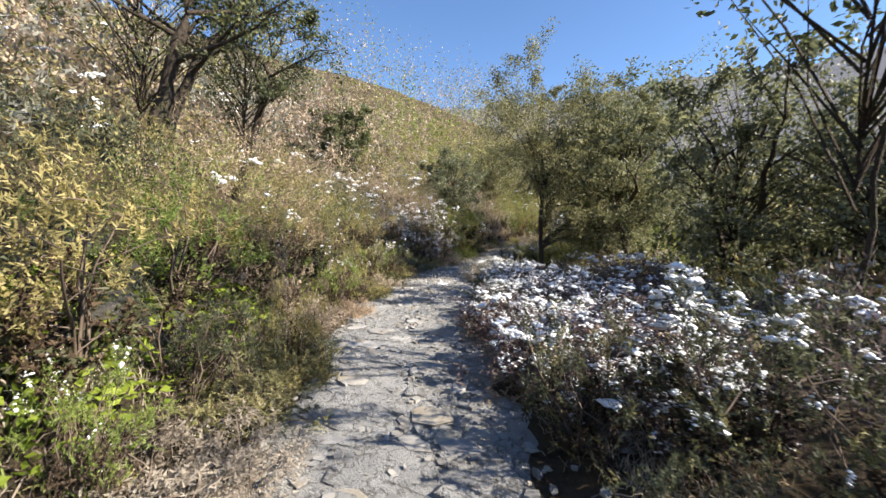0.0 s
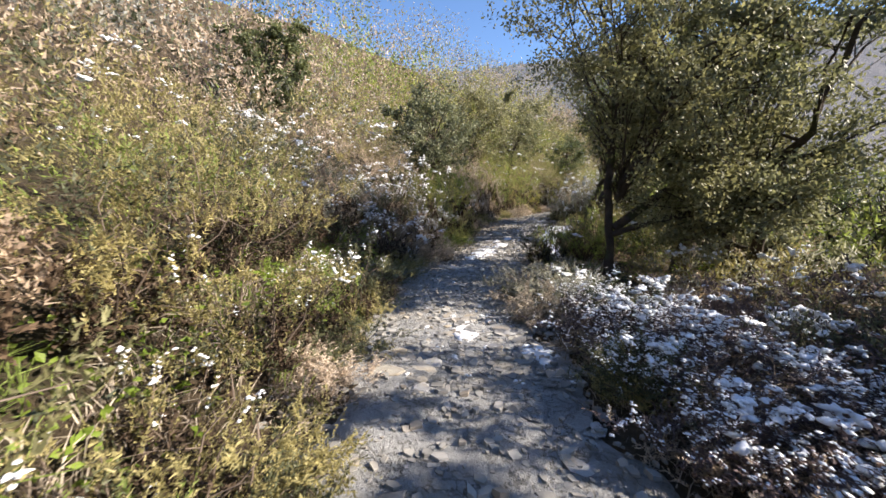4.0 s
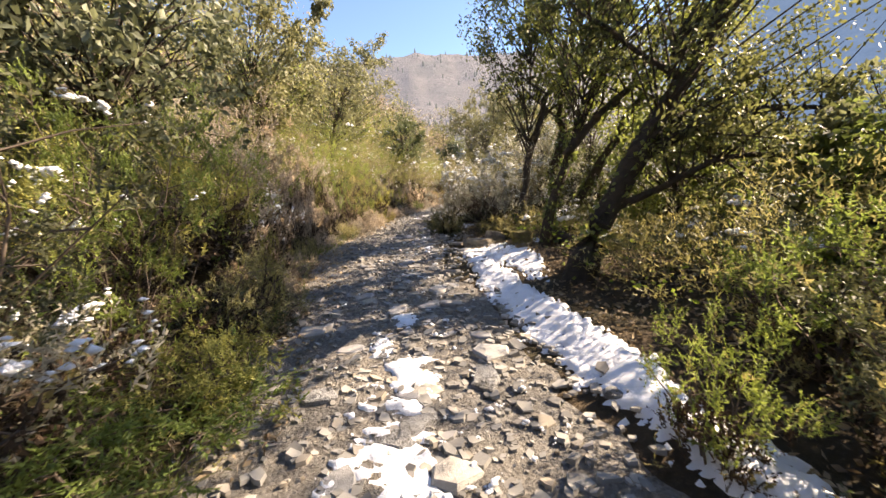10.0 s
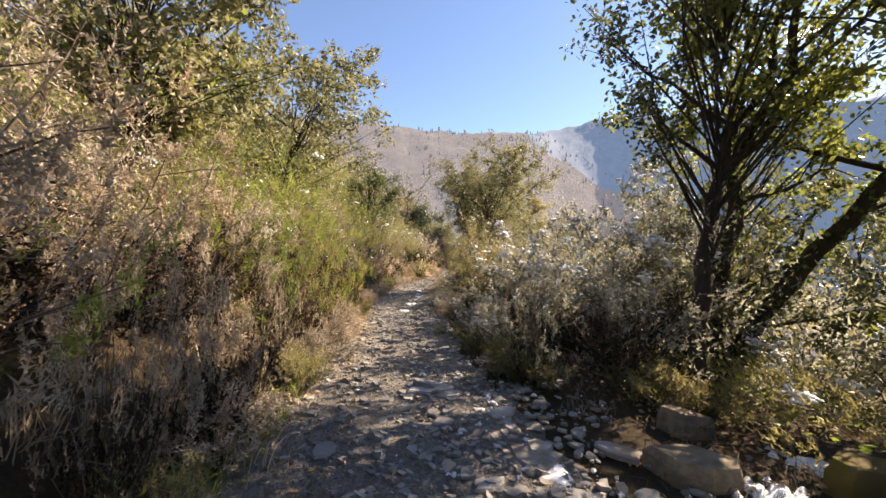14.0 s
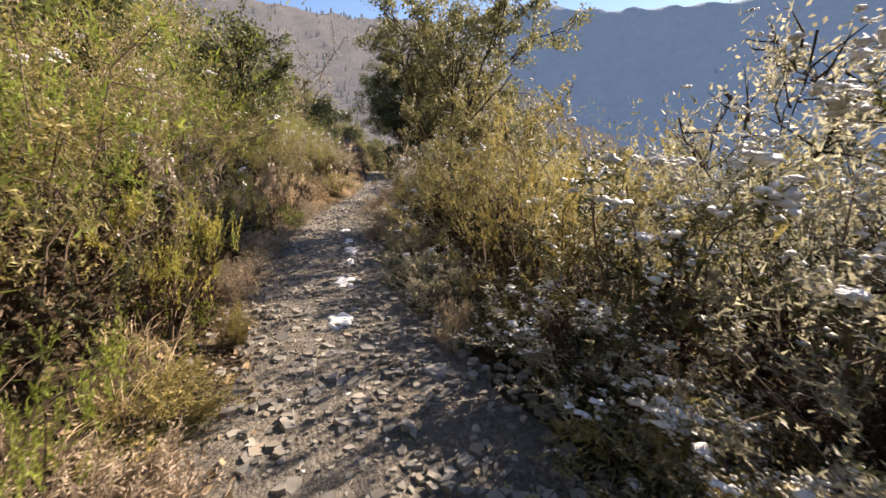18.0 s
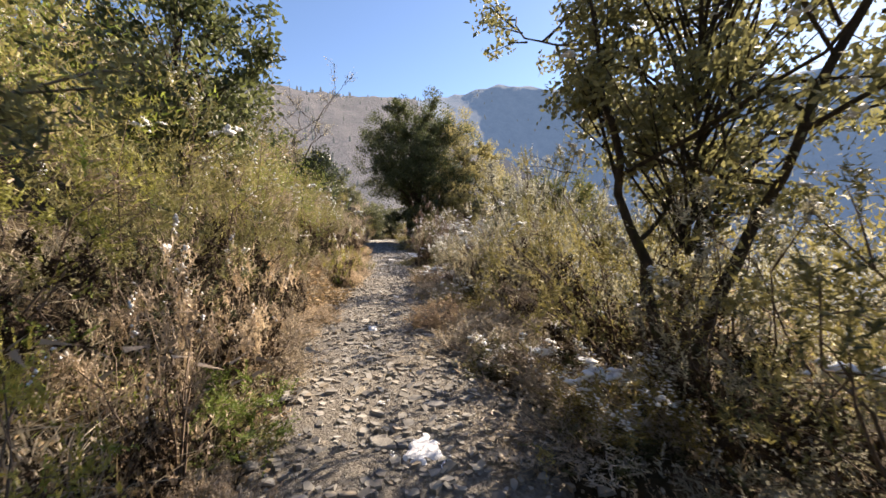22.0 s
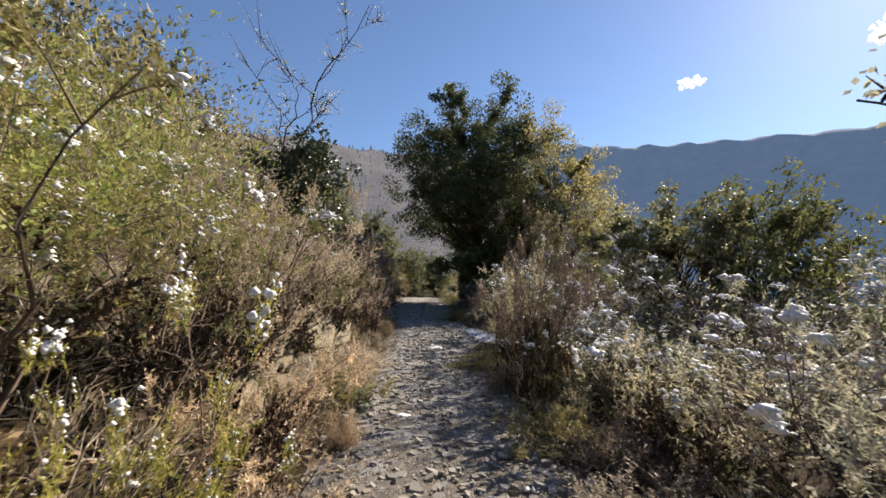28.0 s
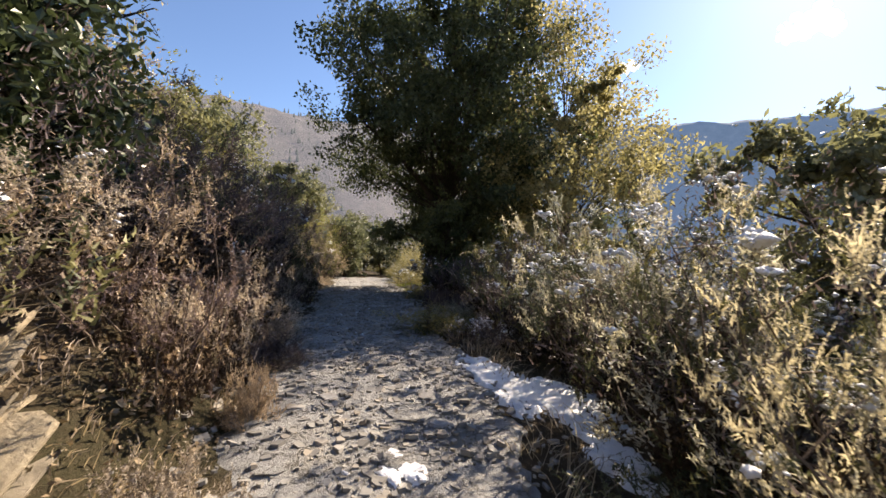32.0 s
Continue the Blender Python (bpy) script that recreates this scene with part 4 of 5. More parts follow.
r = np.interp(np.degrees(a), RIDGE[:, 0], RIDGE[:, 2]) * (knot[pick, 1] + rng.normal(0, 0.05, 900))
x, y, tall = -5 + r * np.sin(a), 24 + r * np.cos(a), rng.uniform(2.0, 6.0, 900)
base = np.column_stack([x, y, height(x, y) - 0.5])
cones = []
for p, h in zip(base, tall):
    w = h * rng.uniform(0.16, 0.3)
    cones.append(tube(p + np.array([(0, 0, 0), (0, 0, 0.12 * h), (0, 0, 0.45 * h), (0, 0, 0.5 * h), (0, 0, 0.75 * h), (0, 0, h)]), np.array([0.05, 1.0, 0.6, 0.75, 0.42, 0.02]) * w, 6))
v, f = joined(cones)
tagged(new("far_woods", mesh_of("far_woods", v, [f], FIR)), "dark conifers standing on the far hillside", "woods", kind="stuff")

for az, el, wide, n, seed in ((54.5, 23.4, 46, 40, 1), (72.5, 23.4, 80, 170, 2)):
    rng = np.random.RandomState(seed)
    c = Vector((1500 * math.sin(radians(az)), 1500 * math.cos(radians(az)), 1500 * math.tan(radians(el))))
    bm = bmesh.new()
    for k in range(n):
        o = Vector(rng.normal(0, 1, 3)) * wide * 0.34
        o.z = abs(o.z) * 0.5
        made = bmesh.ops.create_icosphere(bm, subdivisions=3, radius=wide * (0.025 + 0.2 * rng.uniform() ** 2.2), matrix=Matrix.Translation(c + o))
        for q in made["verts"]:
            q.co += (q.co - c - o) * 0.5 * noise.noise(q.co * (5.0 / wide))
    me = bpy.data.meshes.new("cloud")
    bm.to_mesh(me)
    bm.free()
    me.polygons.foreach_set("use_smooth", np.full(len(me.polygons), True))
    me.materials.append(CLOUD)
    tagged(new("backdrop_cloud", me), "small white fair-weather cloud in the sky", "cloud", kind="structure")

# ---- trees ----
oak(-7.9, 3.6, 5.0, "crooked evergreen oak on the slope above the trail", "oak", 0.17, 2, (0.05, 0.0), 0.42, 0.5, 7000, seed=11, leaf=0.07)
oak(-8.2, 5.6, 4.6, "slim evergreen oak on the slope above the trail", "oak", 0.13, 1, (0.12, 0.05), 0.45, 0.5, 6000, seed=12, leaf=0.07)
oak(1.35, 4.2, 5.6, "thin young oak with a dark sparse crown", "oak", 0.032, 1, (-0.02, 0.0), 0.5, 0.42, 4200, seed=13, leaf=0.075, limbs=6)
# oaks added toward the sun, mostly out of view, to shade trail and heath
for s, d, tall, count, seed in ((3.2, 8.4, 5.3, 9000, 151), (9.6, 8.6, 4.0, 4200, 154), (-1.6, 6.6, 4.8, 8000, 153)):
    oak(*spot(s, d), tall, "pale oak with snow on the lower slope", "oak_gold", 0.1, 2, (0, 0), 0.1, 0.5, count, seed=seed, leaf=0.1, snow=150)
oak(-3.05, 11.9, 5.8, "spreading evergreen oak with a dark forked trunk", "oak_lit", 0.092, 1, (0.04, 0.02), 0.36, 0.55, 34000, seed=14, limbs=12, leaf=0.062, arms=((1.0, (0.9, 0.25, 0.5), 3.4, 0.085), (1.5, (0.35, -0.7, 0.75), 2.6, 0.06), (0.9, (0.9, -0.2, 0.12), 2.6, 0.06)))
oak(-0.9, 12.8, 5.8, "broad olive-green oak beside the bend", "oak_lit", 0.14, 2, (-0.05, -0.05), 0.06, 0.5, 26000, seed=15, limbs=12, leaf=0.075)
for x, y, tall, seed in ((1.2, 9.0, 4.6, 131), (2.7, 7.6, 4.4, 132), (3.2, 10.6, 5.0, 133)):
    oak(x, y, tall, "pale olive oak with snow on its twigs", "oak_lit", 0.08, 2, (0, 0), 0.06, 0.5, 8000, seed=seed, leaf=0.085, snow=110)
oak(-1.75, 13.4, 6.5, "old evergreen oak with a thick leaning trunk", "oak", 0.17, 1, (0.16, 0.0), 0.4, 0.45, 5000, seed=16)
oak(-3.8, 18.7, 6.4, "leaning evergreen oak with ivy on its trunk", "oak_ivy", 0.078, 1, (0.36, 0.02), 0.42, 0.5, 12000, seed=17, ivy=True, leaf=0.065, arms=((1.4, (0.8, -0.3, 0.6), 2.6, 0.06),))
oak(-3.85, 17.4, 5.6, "evergreen oak leaning far down the slope", "oak", 0.15, 1, (0.62, 0.0), 0.35, 0.5, 13000, seed=18, ivy=True, leaf=0.065, arms=((1.3, (0.95, 0.1, 0.2), 3.2, 0.08), (0.8, (0.95, -0.25, 0.1), 2.4, 0.05)))
oak(-3.5, 20.9, 5.8, "upright evergreen oak with dark bark", "oak", 0.11, 1, (0.14, 0.05), 0.45, 0.42, 8000, seed=19, leaf=0.07, snow=60)
oak(-2.3, 21.9, 5.6, "ivy-clad oak on the slope below the trail", "oak_ivy", 0.15, 2, (0.12, -0.05), 0.4, 0.36, 9000, seed=20, ivy=True, leaf=0.085)
for x, y, tall, c, seed in ((-1.0, 19.6, 3.4, "oak_ivy", 126), (0.2, 17.2, 3.4, "oak_lit", 128), (-0.9, 16.0, 2.8, "oak_ivy", 129), (3.2, 17.5, 5.0, "oak_ivy", 121), (2.0, 21.5, 4.6, "oak_lit", 122), (4.5, 13.5, 5.0, "oak_lit", 123), (5.5, 21.0, 5.5, "oak", 125)):
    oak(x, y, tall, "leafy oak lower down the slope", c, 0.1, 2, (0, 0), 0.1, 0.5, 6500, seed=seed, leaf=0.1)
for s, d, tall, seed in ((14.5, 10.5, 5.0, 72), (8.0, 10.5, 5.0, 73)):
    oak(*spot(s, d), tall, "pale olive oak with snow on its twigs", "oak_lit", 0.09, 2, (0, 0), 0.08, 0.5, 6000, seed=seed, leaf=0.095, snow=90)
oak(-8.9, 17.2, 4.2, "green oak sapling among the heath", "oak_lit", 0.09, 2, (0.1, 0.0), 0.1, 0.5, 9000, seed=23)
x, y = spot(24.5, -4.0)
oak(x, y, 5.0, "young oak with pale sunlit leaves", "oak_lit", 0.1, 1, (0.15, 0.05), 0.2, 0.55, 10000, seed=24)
x, y = spot(29.0, -3.4)
oak(x, y, 4.8, "oak with branches hanging over the trail", "oak_lit", 0.1, 1, (0.22, -0.1), 0.3, 0.6, 8000, seed=25)
x, y = spot(36.4, -2.9)
oak(x, y, 4.2, "small rounded oak dusted with snow", "oak", 0.09, 1, (0.05, 0), 0.2, 0.5, 8000, seed=26, snow=60)
x, y = spot(34.5, -5.2)
oak(x, y, 3.6, "small oak on the upper slope", "oak", 0.09, 1, (0, 0), 0.2, 0.45, 6000, seed=27, snow=40)
oak(-2.25, 30.85, 4.7, "open-crowned young oak with dark trunks and some snow", "oak_lit", 0.06, 3, (0.06, -0.03), 0.3, 0.4, 24000, seed=28, snow=200, leaf=0.065, limbs=11)
oak(*spot(24.4, 4.7), 4.2, "dark evergreen oak below the trail, dusted with snow", "oak", 0.08, 2, (0, 0), 0.08, 0.48, 9000, seed=29, leaf=0.075, snow=120)
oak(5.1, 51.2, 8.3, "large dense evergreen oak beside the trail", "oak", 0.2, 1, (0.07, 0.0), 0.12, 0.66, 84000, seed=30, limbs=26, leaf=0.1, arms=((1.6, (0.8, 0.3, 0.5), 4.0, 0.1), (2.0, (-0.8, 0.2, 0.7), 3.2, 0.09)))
# added second crown: paints the large oak's sunlit right half by leaf colour
oak(7.4, 49.0, 8.2, "golden crown added as the sunlit side of the large oak", "oak_gold", 0.11, 1, (0.0, 0.0), 0.05, 0.44, 32000, seed=136, limbs=12, leaf=0.1)
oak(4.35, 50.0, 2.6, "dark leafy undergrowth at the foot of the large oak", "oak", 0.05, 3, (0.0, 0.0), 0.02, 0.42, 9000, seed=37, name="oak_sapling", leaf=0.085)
for s, d, tall, seed in ((56.5, -2.6, 2.6, 61), (59.5, -2.2, 3.0, 62), (62.5, -2.4, 3.6, 63), (57.8, -4.6, 3.4, 64), (60.5, -0.6, 2.6, 65), (62.5, 1.0, 2.8, 67), (64.5, -0.5, 3.4, 68), (54.5, -4.4, 2.8, 66)):
    oak(*spot(s, d), tall, "pale bushy young oak crowding the bend", "oak_lit", 0.06, 2, (0, 0), 0.04, 0.5, 5000, seed=seed, leaf=0.11, snow=40)
oak(-1.9, 46.2, 3.7, "dark glossy evergreen on the bank", "holly", 0.1, 2, (0.06, 0), 0.04, 0.34, 16000, seed=31, name="holly_tree", leaf=0.095, limbs=12, snow=50)
oak(-2.7, 48.2, 6.0, "slim half-bare tree on the bank", "grey", 0.06, 2, (0.06, 0.0), 0.35, 0.3, 900, seed=32, name="bare_tree", leaf=0.05)
oak(5.9, 42.8, 4.3, "pale oak below the trail with snow on its twigs", "oak_lit", 0.11, 2, (0.05, 0.05), 0.12, 0.48, 20000, seed=33, snow=120, leaf=0.1)
oak(8.2, 42.2, 5.6, "bushy oak lower on the slope", "oak", 0.1, 2, (0, 0), 0.1, 0.5, 16000, seed=34, snow=80, leaf=0.11)
for x, y, tall, seed in ((2.0, 33.4, 4.2, 35), (1.3, 36.8, 3.3, 38)):
    oak(x, y, tall, "small thin sapling rising from the scrub", "grey", 0.035, 2, (0.03, 0), 0.45, 0.2, 1800, seed=seed, leaf=0.06, snow=20)
for s, d, tall, c, seed in ((60, -5, 4.5, "oak_lit", 41), (66, -8, 5, "oak", 42), (63, 6, 5, "oak_lit", 43), (72, -3, 5.5, "oak_lit", 44), (58, 8.5, 5, "oak", 45), (70, 6, 5, "oak", 47), (46, 11, 4.5, "oak_lit", 48), (18, -9, 4, "oak", 50)):
    oak(*spot(s, d), tall, "evergreen oak standing in the scrub", c, 0.12, 2, (0, 0), 0.08, 0.5, 6000, seed=seed, leaf=0.14)

# ---- heath along the trail ----
# stretches: from, to, colours, height, share with snow, snow weight, low growth
LEFT = [(-6, 3, "green olive dark", 1.0, 0.15, 1, False), (3, 9.5, "green olive brown olive dark", 1.2, 0.45, 1, False), (9.5, 14.5, "dark brown grey dark brown", 1.15, 0.9, 2, False), (14.5, 18.5, "olive green brown yellow", 1.3, 0.35, 2, False),
        (18.5, 22.5, "brown pink olive green", 1.7, 0.05, 1, False), (22.5, 27.2, "green yellow green olive green", 1.95, 0.3, 1, False), (27.2, 31, "olive olive brown yellow dark", 1.75, 0.85, 1, False), (31, 37, "olive yellow olive green brown", 1.75, 0.85, 1, False),
        # 45.4 to 51.3: plum and dark put the bank's shade into the colour
        (37, 43, "olive yellow yellow olive green", 1.55, 0.9, 2, False), (43, 45.4, "pink brown olive pink", 1.6, 0.9, 2, False), (45.4, 51.3, "plum dark plum brown", 1.4, 0.5, 1, False), (51.3, 80, "olive brown yellow pink", 1.5, 0.3, 1, False)]
RIGHT = [(-6, 1.5, "dark dark plum", 0.95, 0.4, 2, False), (1.5, 9.5, "plum dark plum plum", 0.55, 0.95, 2, True), (9.5, 12.5, "brown olive grey", 0.65, 0.5, 2, True), (12.5, 16, "green dark olive", 1.0, 0.1, 1, False),
         (16, 21.5, "dark olive", 0.6, 0.3, 1, True), (21.5, 25.5, "dark grey grey", 1.6, 0.9, 2, False), (25.5, 32.2, "grey olive olive", 1.8, 0.95, 1, False), (32.2, 34.4, "brown brown olive", 0.75, 0.2, 1, False), (34.4, 37.5, "grey olive grey", 1.7, 0.85, 1, False),
         (37.5, 46, "grey grey plum dark", 1.5, 1.0, 2, False), (46, 52, "grey dark plum", 1.3, 0.8, 1, False), (52, 80, "olive oak grey", 1.4, 0.3, 1, False)]
CLEAR = [(-3.1, 11.7, 1.3), (-3.8, 18.7, 0.9), (-3.85, 17.4, 0.8), (-2.9, 11.0, 1.2), (5.1, 51.6, 1.2), (-0.9, 12.8, 0.8)]


def scrub_form(form, heads, k):
    """A heath bush for the slopes, as places and ways of its needles: curved plumes that point up and out."""
    rng = np.random.RandomState(300 + form)
    w, lean = rng.uniform(0, 6.283, heads), np.arccos(1 - rng.uniform(0, 0.85, heads))
    out = np.stack([np.cos(w) * np.sin(lean), np.sin(w) * np.sin(lean), np.cos(lean)], 1)
    base = out * (rng.uniform(0.25, 0.9, heads) ** 0.5)[:, None] * np.array([0.85, 0.85, 0.95])
    axis = unit(out * 0.8 + np.array([0, 0, 0.6]) + rng.normal(0, 0.35, (heads, 3)))
    bend = rng.normal(0, 0.07, (heads, 3)) - np.array([0, 0, 0.03])
    a = (np.arange(k)[None] + rng.uniform(0, 1, (heads, k))) / k
    long = rng.uniform(0.2, 0.42, heads)
    at = base[:, None] + axis[:, None] * (a * long[:, None])[..., None] + bend[:, None] * (a * a)[..., None] + rng.normal(0, 0.022, (heads, k, 3))
    way = unit(axis[:, None] * 0.85 + bend[:, None] * 3 * a[..., None] + unit(rng.normal(0, 1, (heads, k, 3))) * 0.75)
    return at.reshape(-1, 3), way.reshape(-1, 3)


random.seed(7)
FORMS = [[scrub_form(k, 105, 22) for k in range(4)], [scrub_form(k, 64, 14) for k in range(4)], [scrub_form(k, 36, 10) for k in range(4)]]
SCRUB, DRIFT, GRAIN, CLUMP, dice = {}, [], [], [], np.random.RandomState(4)
for sign, table, rows in ((-1, LEFT, ((0.04, 1.0, 0.3), (0.3, 1.0, 0.85), (0.95, 1.05, 1.0), (1.75, 1.15, 1.08), (2.7, 1.15, 1.18), (3.7, 1.35, 1.4), (5.1, 1.6, 1.7), (6.9, 2.0, 2.1), (9.2, 2.4, 2.5), (12.2, 2.3, 3.0), (16, 2.6, 3.6), (21, 3.2, 4.4), (28, 4.0, 5.4), (37, 5.0, 6.5))),
                          (1, RIGHT, ((0.04, 1.3, 0.28), (0.35, 1.0, 0.85), (1.05, 1.0, 1.0), (1.9, 1.1, 1.05), (2.9, 1.2, 1.2), (4.2, 1.5, 1.45), (6.0, 1.9, 1.8), (8.5, 2.5, 2.3), (12, 3.4, 3.0), (17, 4.5, 4.0)))):
    for off, gap, grow in rows:
        s = -4.0 - off * 0.4 + random.uniform(0, gap)
        while s < 76:
            hit = [r for r in table if r[0] <= s < r[1]] or [table[0] if s < 0 else table[-1]]
            _, _, cols, tall, share, weight, low = hit[0]
            s += gap * random.uniform(0.75, 1.25) * (0.72 if low else 1.0)
            d = (left_edge(s) if sign < 0 else right_edge(s)) + off + random.uniform(-0.18, 0.22) * (1 + off * 0.3)
            if sign > 0 and 15.5 < s < 21.8 and off < 1.3 or sign > 0 and 45.8 < s < 48.9 and off < 1.0 or sign < 0 and 41.2 < s < 46.6 and 0.1 < off < 0.9 or sign < 0 and 36.9 < s < 39.4 and off < 1.4:
                continue
            if off < 0.1 and (not -1.5 < s < 51 or sign > 0 and s < 9.5):
                continue
            x, y = spot(s, sign * d)
            if any(math.hypot(x - a, y - b) < r for a, b, r in CLEAR) and off < 4:
                continue
            c = random.choice(cols.split())
            if sign < 0 and 40 < s < 46 and off < 1.2:
                share = 0.25
            c = c if c in WORDS else "olive"
            if sign > 0 and s > 24 and 0.1 < off < 0.5:
                low, tall, weight, share = True, 0.55, 2, 0.6
            if off > 3 and s < 22:
                c, share = random.choice(("olive", "grey", "brown", "dark", c)), 0.75 if sign < 0 and s > 2 else 0.4
            if sign < 0 and s > 18 and off < 1.3 and random.random() < (0.03 if 20 < s < 28 else 0.85 if 41 < s < 45.4 else 0.05 if 45.4 < s < 51.3 else 0.18):
                c = random.choice(("pink", "pink", "brown"))
            if off < 0.1:
                low, tall, share, c = True, 1.5, 0.0 if sign < 0 else 0.2, random.choice(("brown", "pink", "brown", "olive", c))
            size = tall * grow * random.uniform(0.75, 1.2) * (0.9 if off < 0.5 else 1.0)
            wide, turn = random.uniform(0.85, 1.25) * (2.0 if off < 0.1 else 1.5 if low else 1.0), random.uniform(0, 360)
            snow = weight if random.random() < share else 0
            free = max(0.55, 0.42 + sign * float(walked(s)))
            if d - 0.7 * size * wide < free:
                wide = max(0.35, (d - free) / (0.7 * size))
            if d - 0.7 * size * wide < free - 0.05:
                size = max(0.3, (d - free) / (0.7 * wide))
            if off < 1.6 and -3 < s < 55:
                bush(c, random.randrange(3), snow, x, y, size, wide, turn, "l" if sign < 0 else "r", low=low)
                continue
            at, way = FORMS[(off > 2.8) + (off > 14)][random.randrange(4)]
            a, swell = radians(turn), 1 + 0.22 * max(0, off - 1.9)
            turned = np.array([(math.cos(a), math.sin(a), 0), (-math.sin(a), math.cos(a), 0), (0, 0, 1)])
            at, way = at @ turned * np.array([size * wide, size * wide, size]), way @ turned
            fine = 0.65 if off < 2.8 else 0.92 if off < 5 else 1.3
            q, f = blades(at, way, dice.uniform(0.045, 0.085, len(at)) * swell * min(1, fine * 1.15), dice.uniform(0.015, 0.026, len(at)) * swell * fine, dice) if off < 8 else blades(at, way, dice.uniform(0.1, 0.19, len(at)) * (1 + off / 40), dice.uniform(0.05, 0.1, len(at)) * (1 + off / 40), dice)
            SCRUB.setdefault(c, []).append((q + np.array([x, y, height1(x, y) - 0.03]), f))
            if snow:
                top = q[2::3][q[2::3, 2] > 0.5 * size]
                pick = dice.randint(0, len(top), 4 if snow == 1 else 8)
                GRAIN.append(top[dice.randint(0, len(top), 30 if sign > 0 and s > 24 else 14)] + np.array([x, y, height1(x, y) - 0.02]))
                DRIFT.append(top[pick] + np.array([x, y, height1(x, y)]))
                if off < 10 and dice.uniform() < 0.75:
                    seat = top[dice.randint(0, len(top), 2 + snow)] + np.array([x, y, height1(x, y) - 0.01])
                    w = dice.uniform(0, 6.283, len(seat))
                    run = np.stack([np.cos(w), np.sin(w), dice.normal(-0.1, 0.15, len(seat))], 1) * dice.uniform(0.1, 0.32, len(seat))[:, None] * (0.8 + 0.05 * off)
                    CLUMP.append((seat[:, None] + run[:, None] * np.linspace(-0.5, 0.5, 5)[None, :, None] + dice.normal(0, 0.02, (len(seat), 5, 3))).reshape(-1, 3))
for s, d, wide in ((2.6, 1.9, 0.2), (3.3, 1.6, 0.28), (3.9, 2.6, 0.34), (4.6, 1.75, 0.3), (5.4, 3.2, 0.4), (5.9, 2.2, 0.3), (6.9, 1.8, 0.3), (7.2, 3.6, 0.4), (8.3, 2.5, 0.32), (9.0, 3.4, 0.3), (6.3, 4.4, 0.4), (4.4, 4.0, 0.36), (9.4, 1.9, 0.25)):
    x, y = spot(s, d)
    q = dice.normal(0, wide, (55, 2)) * np.array([1.0, 0.6])
    q = q[waves(q[:, 0] + x, q[:, 1] + y, 0.3, 90) > -0.25]
    CLUMP.append(np.column_stack([q + np.array([x, y]), height1(x, y) + 0.34 - 0.35 * (q ** 2).sum(1) + dice.normal(0, 0.02, len(q))]))
for c, pieces in SCRUB.items():
    v, f = joined(pieces)
    tagged(new("scrub", mesh_of("scrub", v, [f], LEAF[c])), WORDS[c] + " heath scrub covering the slopes", "scrub", kind="stuff")
at, heap = np.concatenate(DRIFT), np.concatenate(CLUMP)
dust = np.concatenate(GRAIN)
v, f = joined([pads(at, 0.012 + 0.042 * dice.uniform(size=len(at)) ** 2, dice, 6), pads(heap, 0.025 + 0.04 * dice.uniform(size=len(heap)), dice, 7), specks(dust, 0.004 + 0.013 * dice.uniform(size=len(dust)) ** 2, dice)])
tagged(new("scrub_snow", mesh_of("scrub_snow", v, [f], SNOW, True)), "flecks of snow lying on the scrub", "snow", kind="stuff")

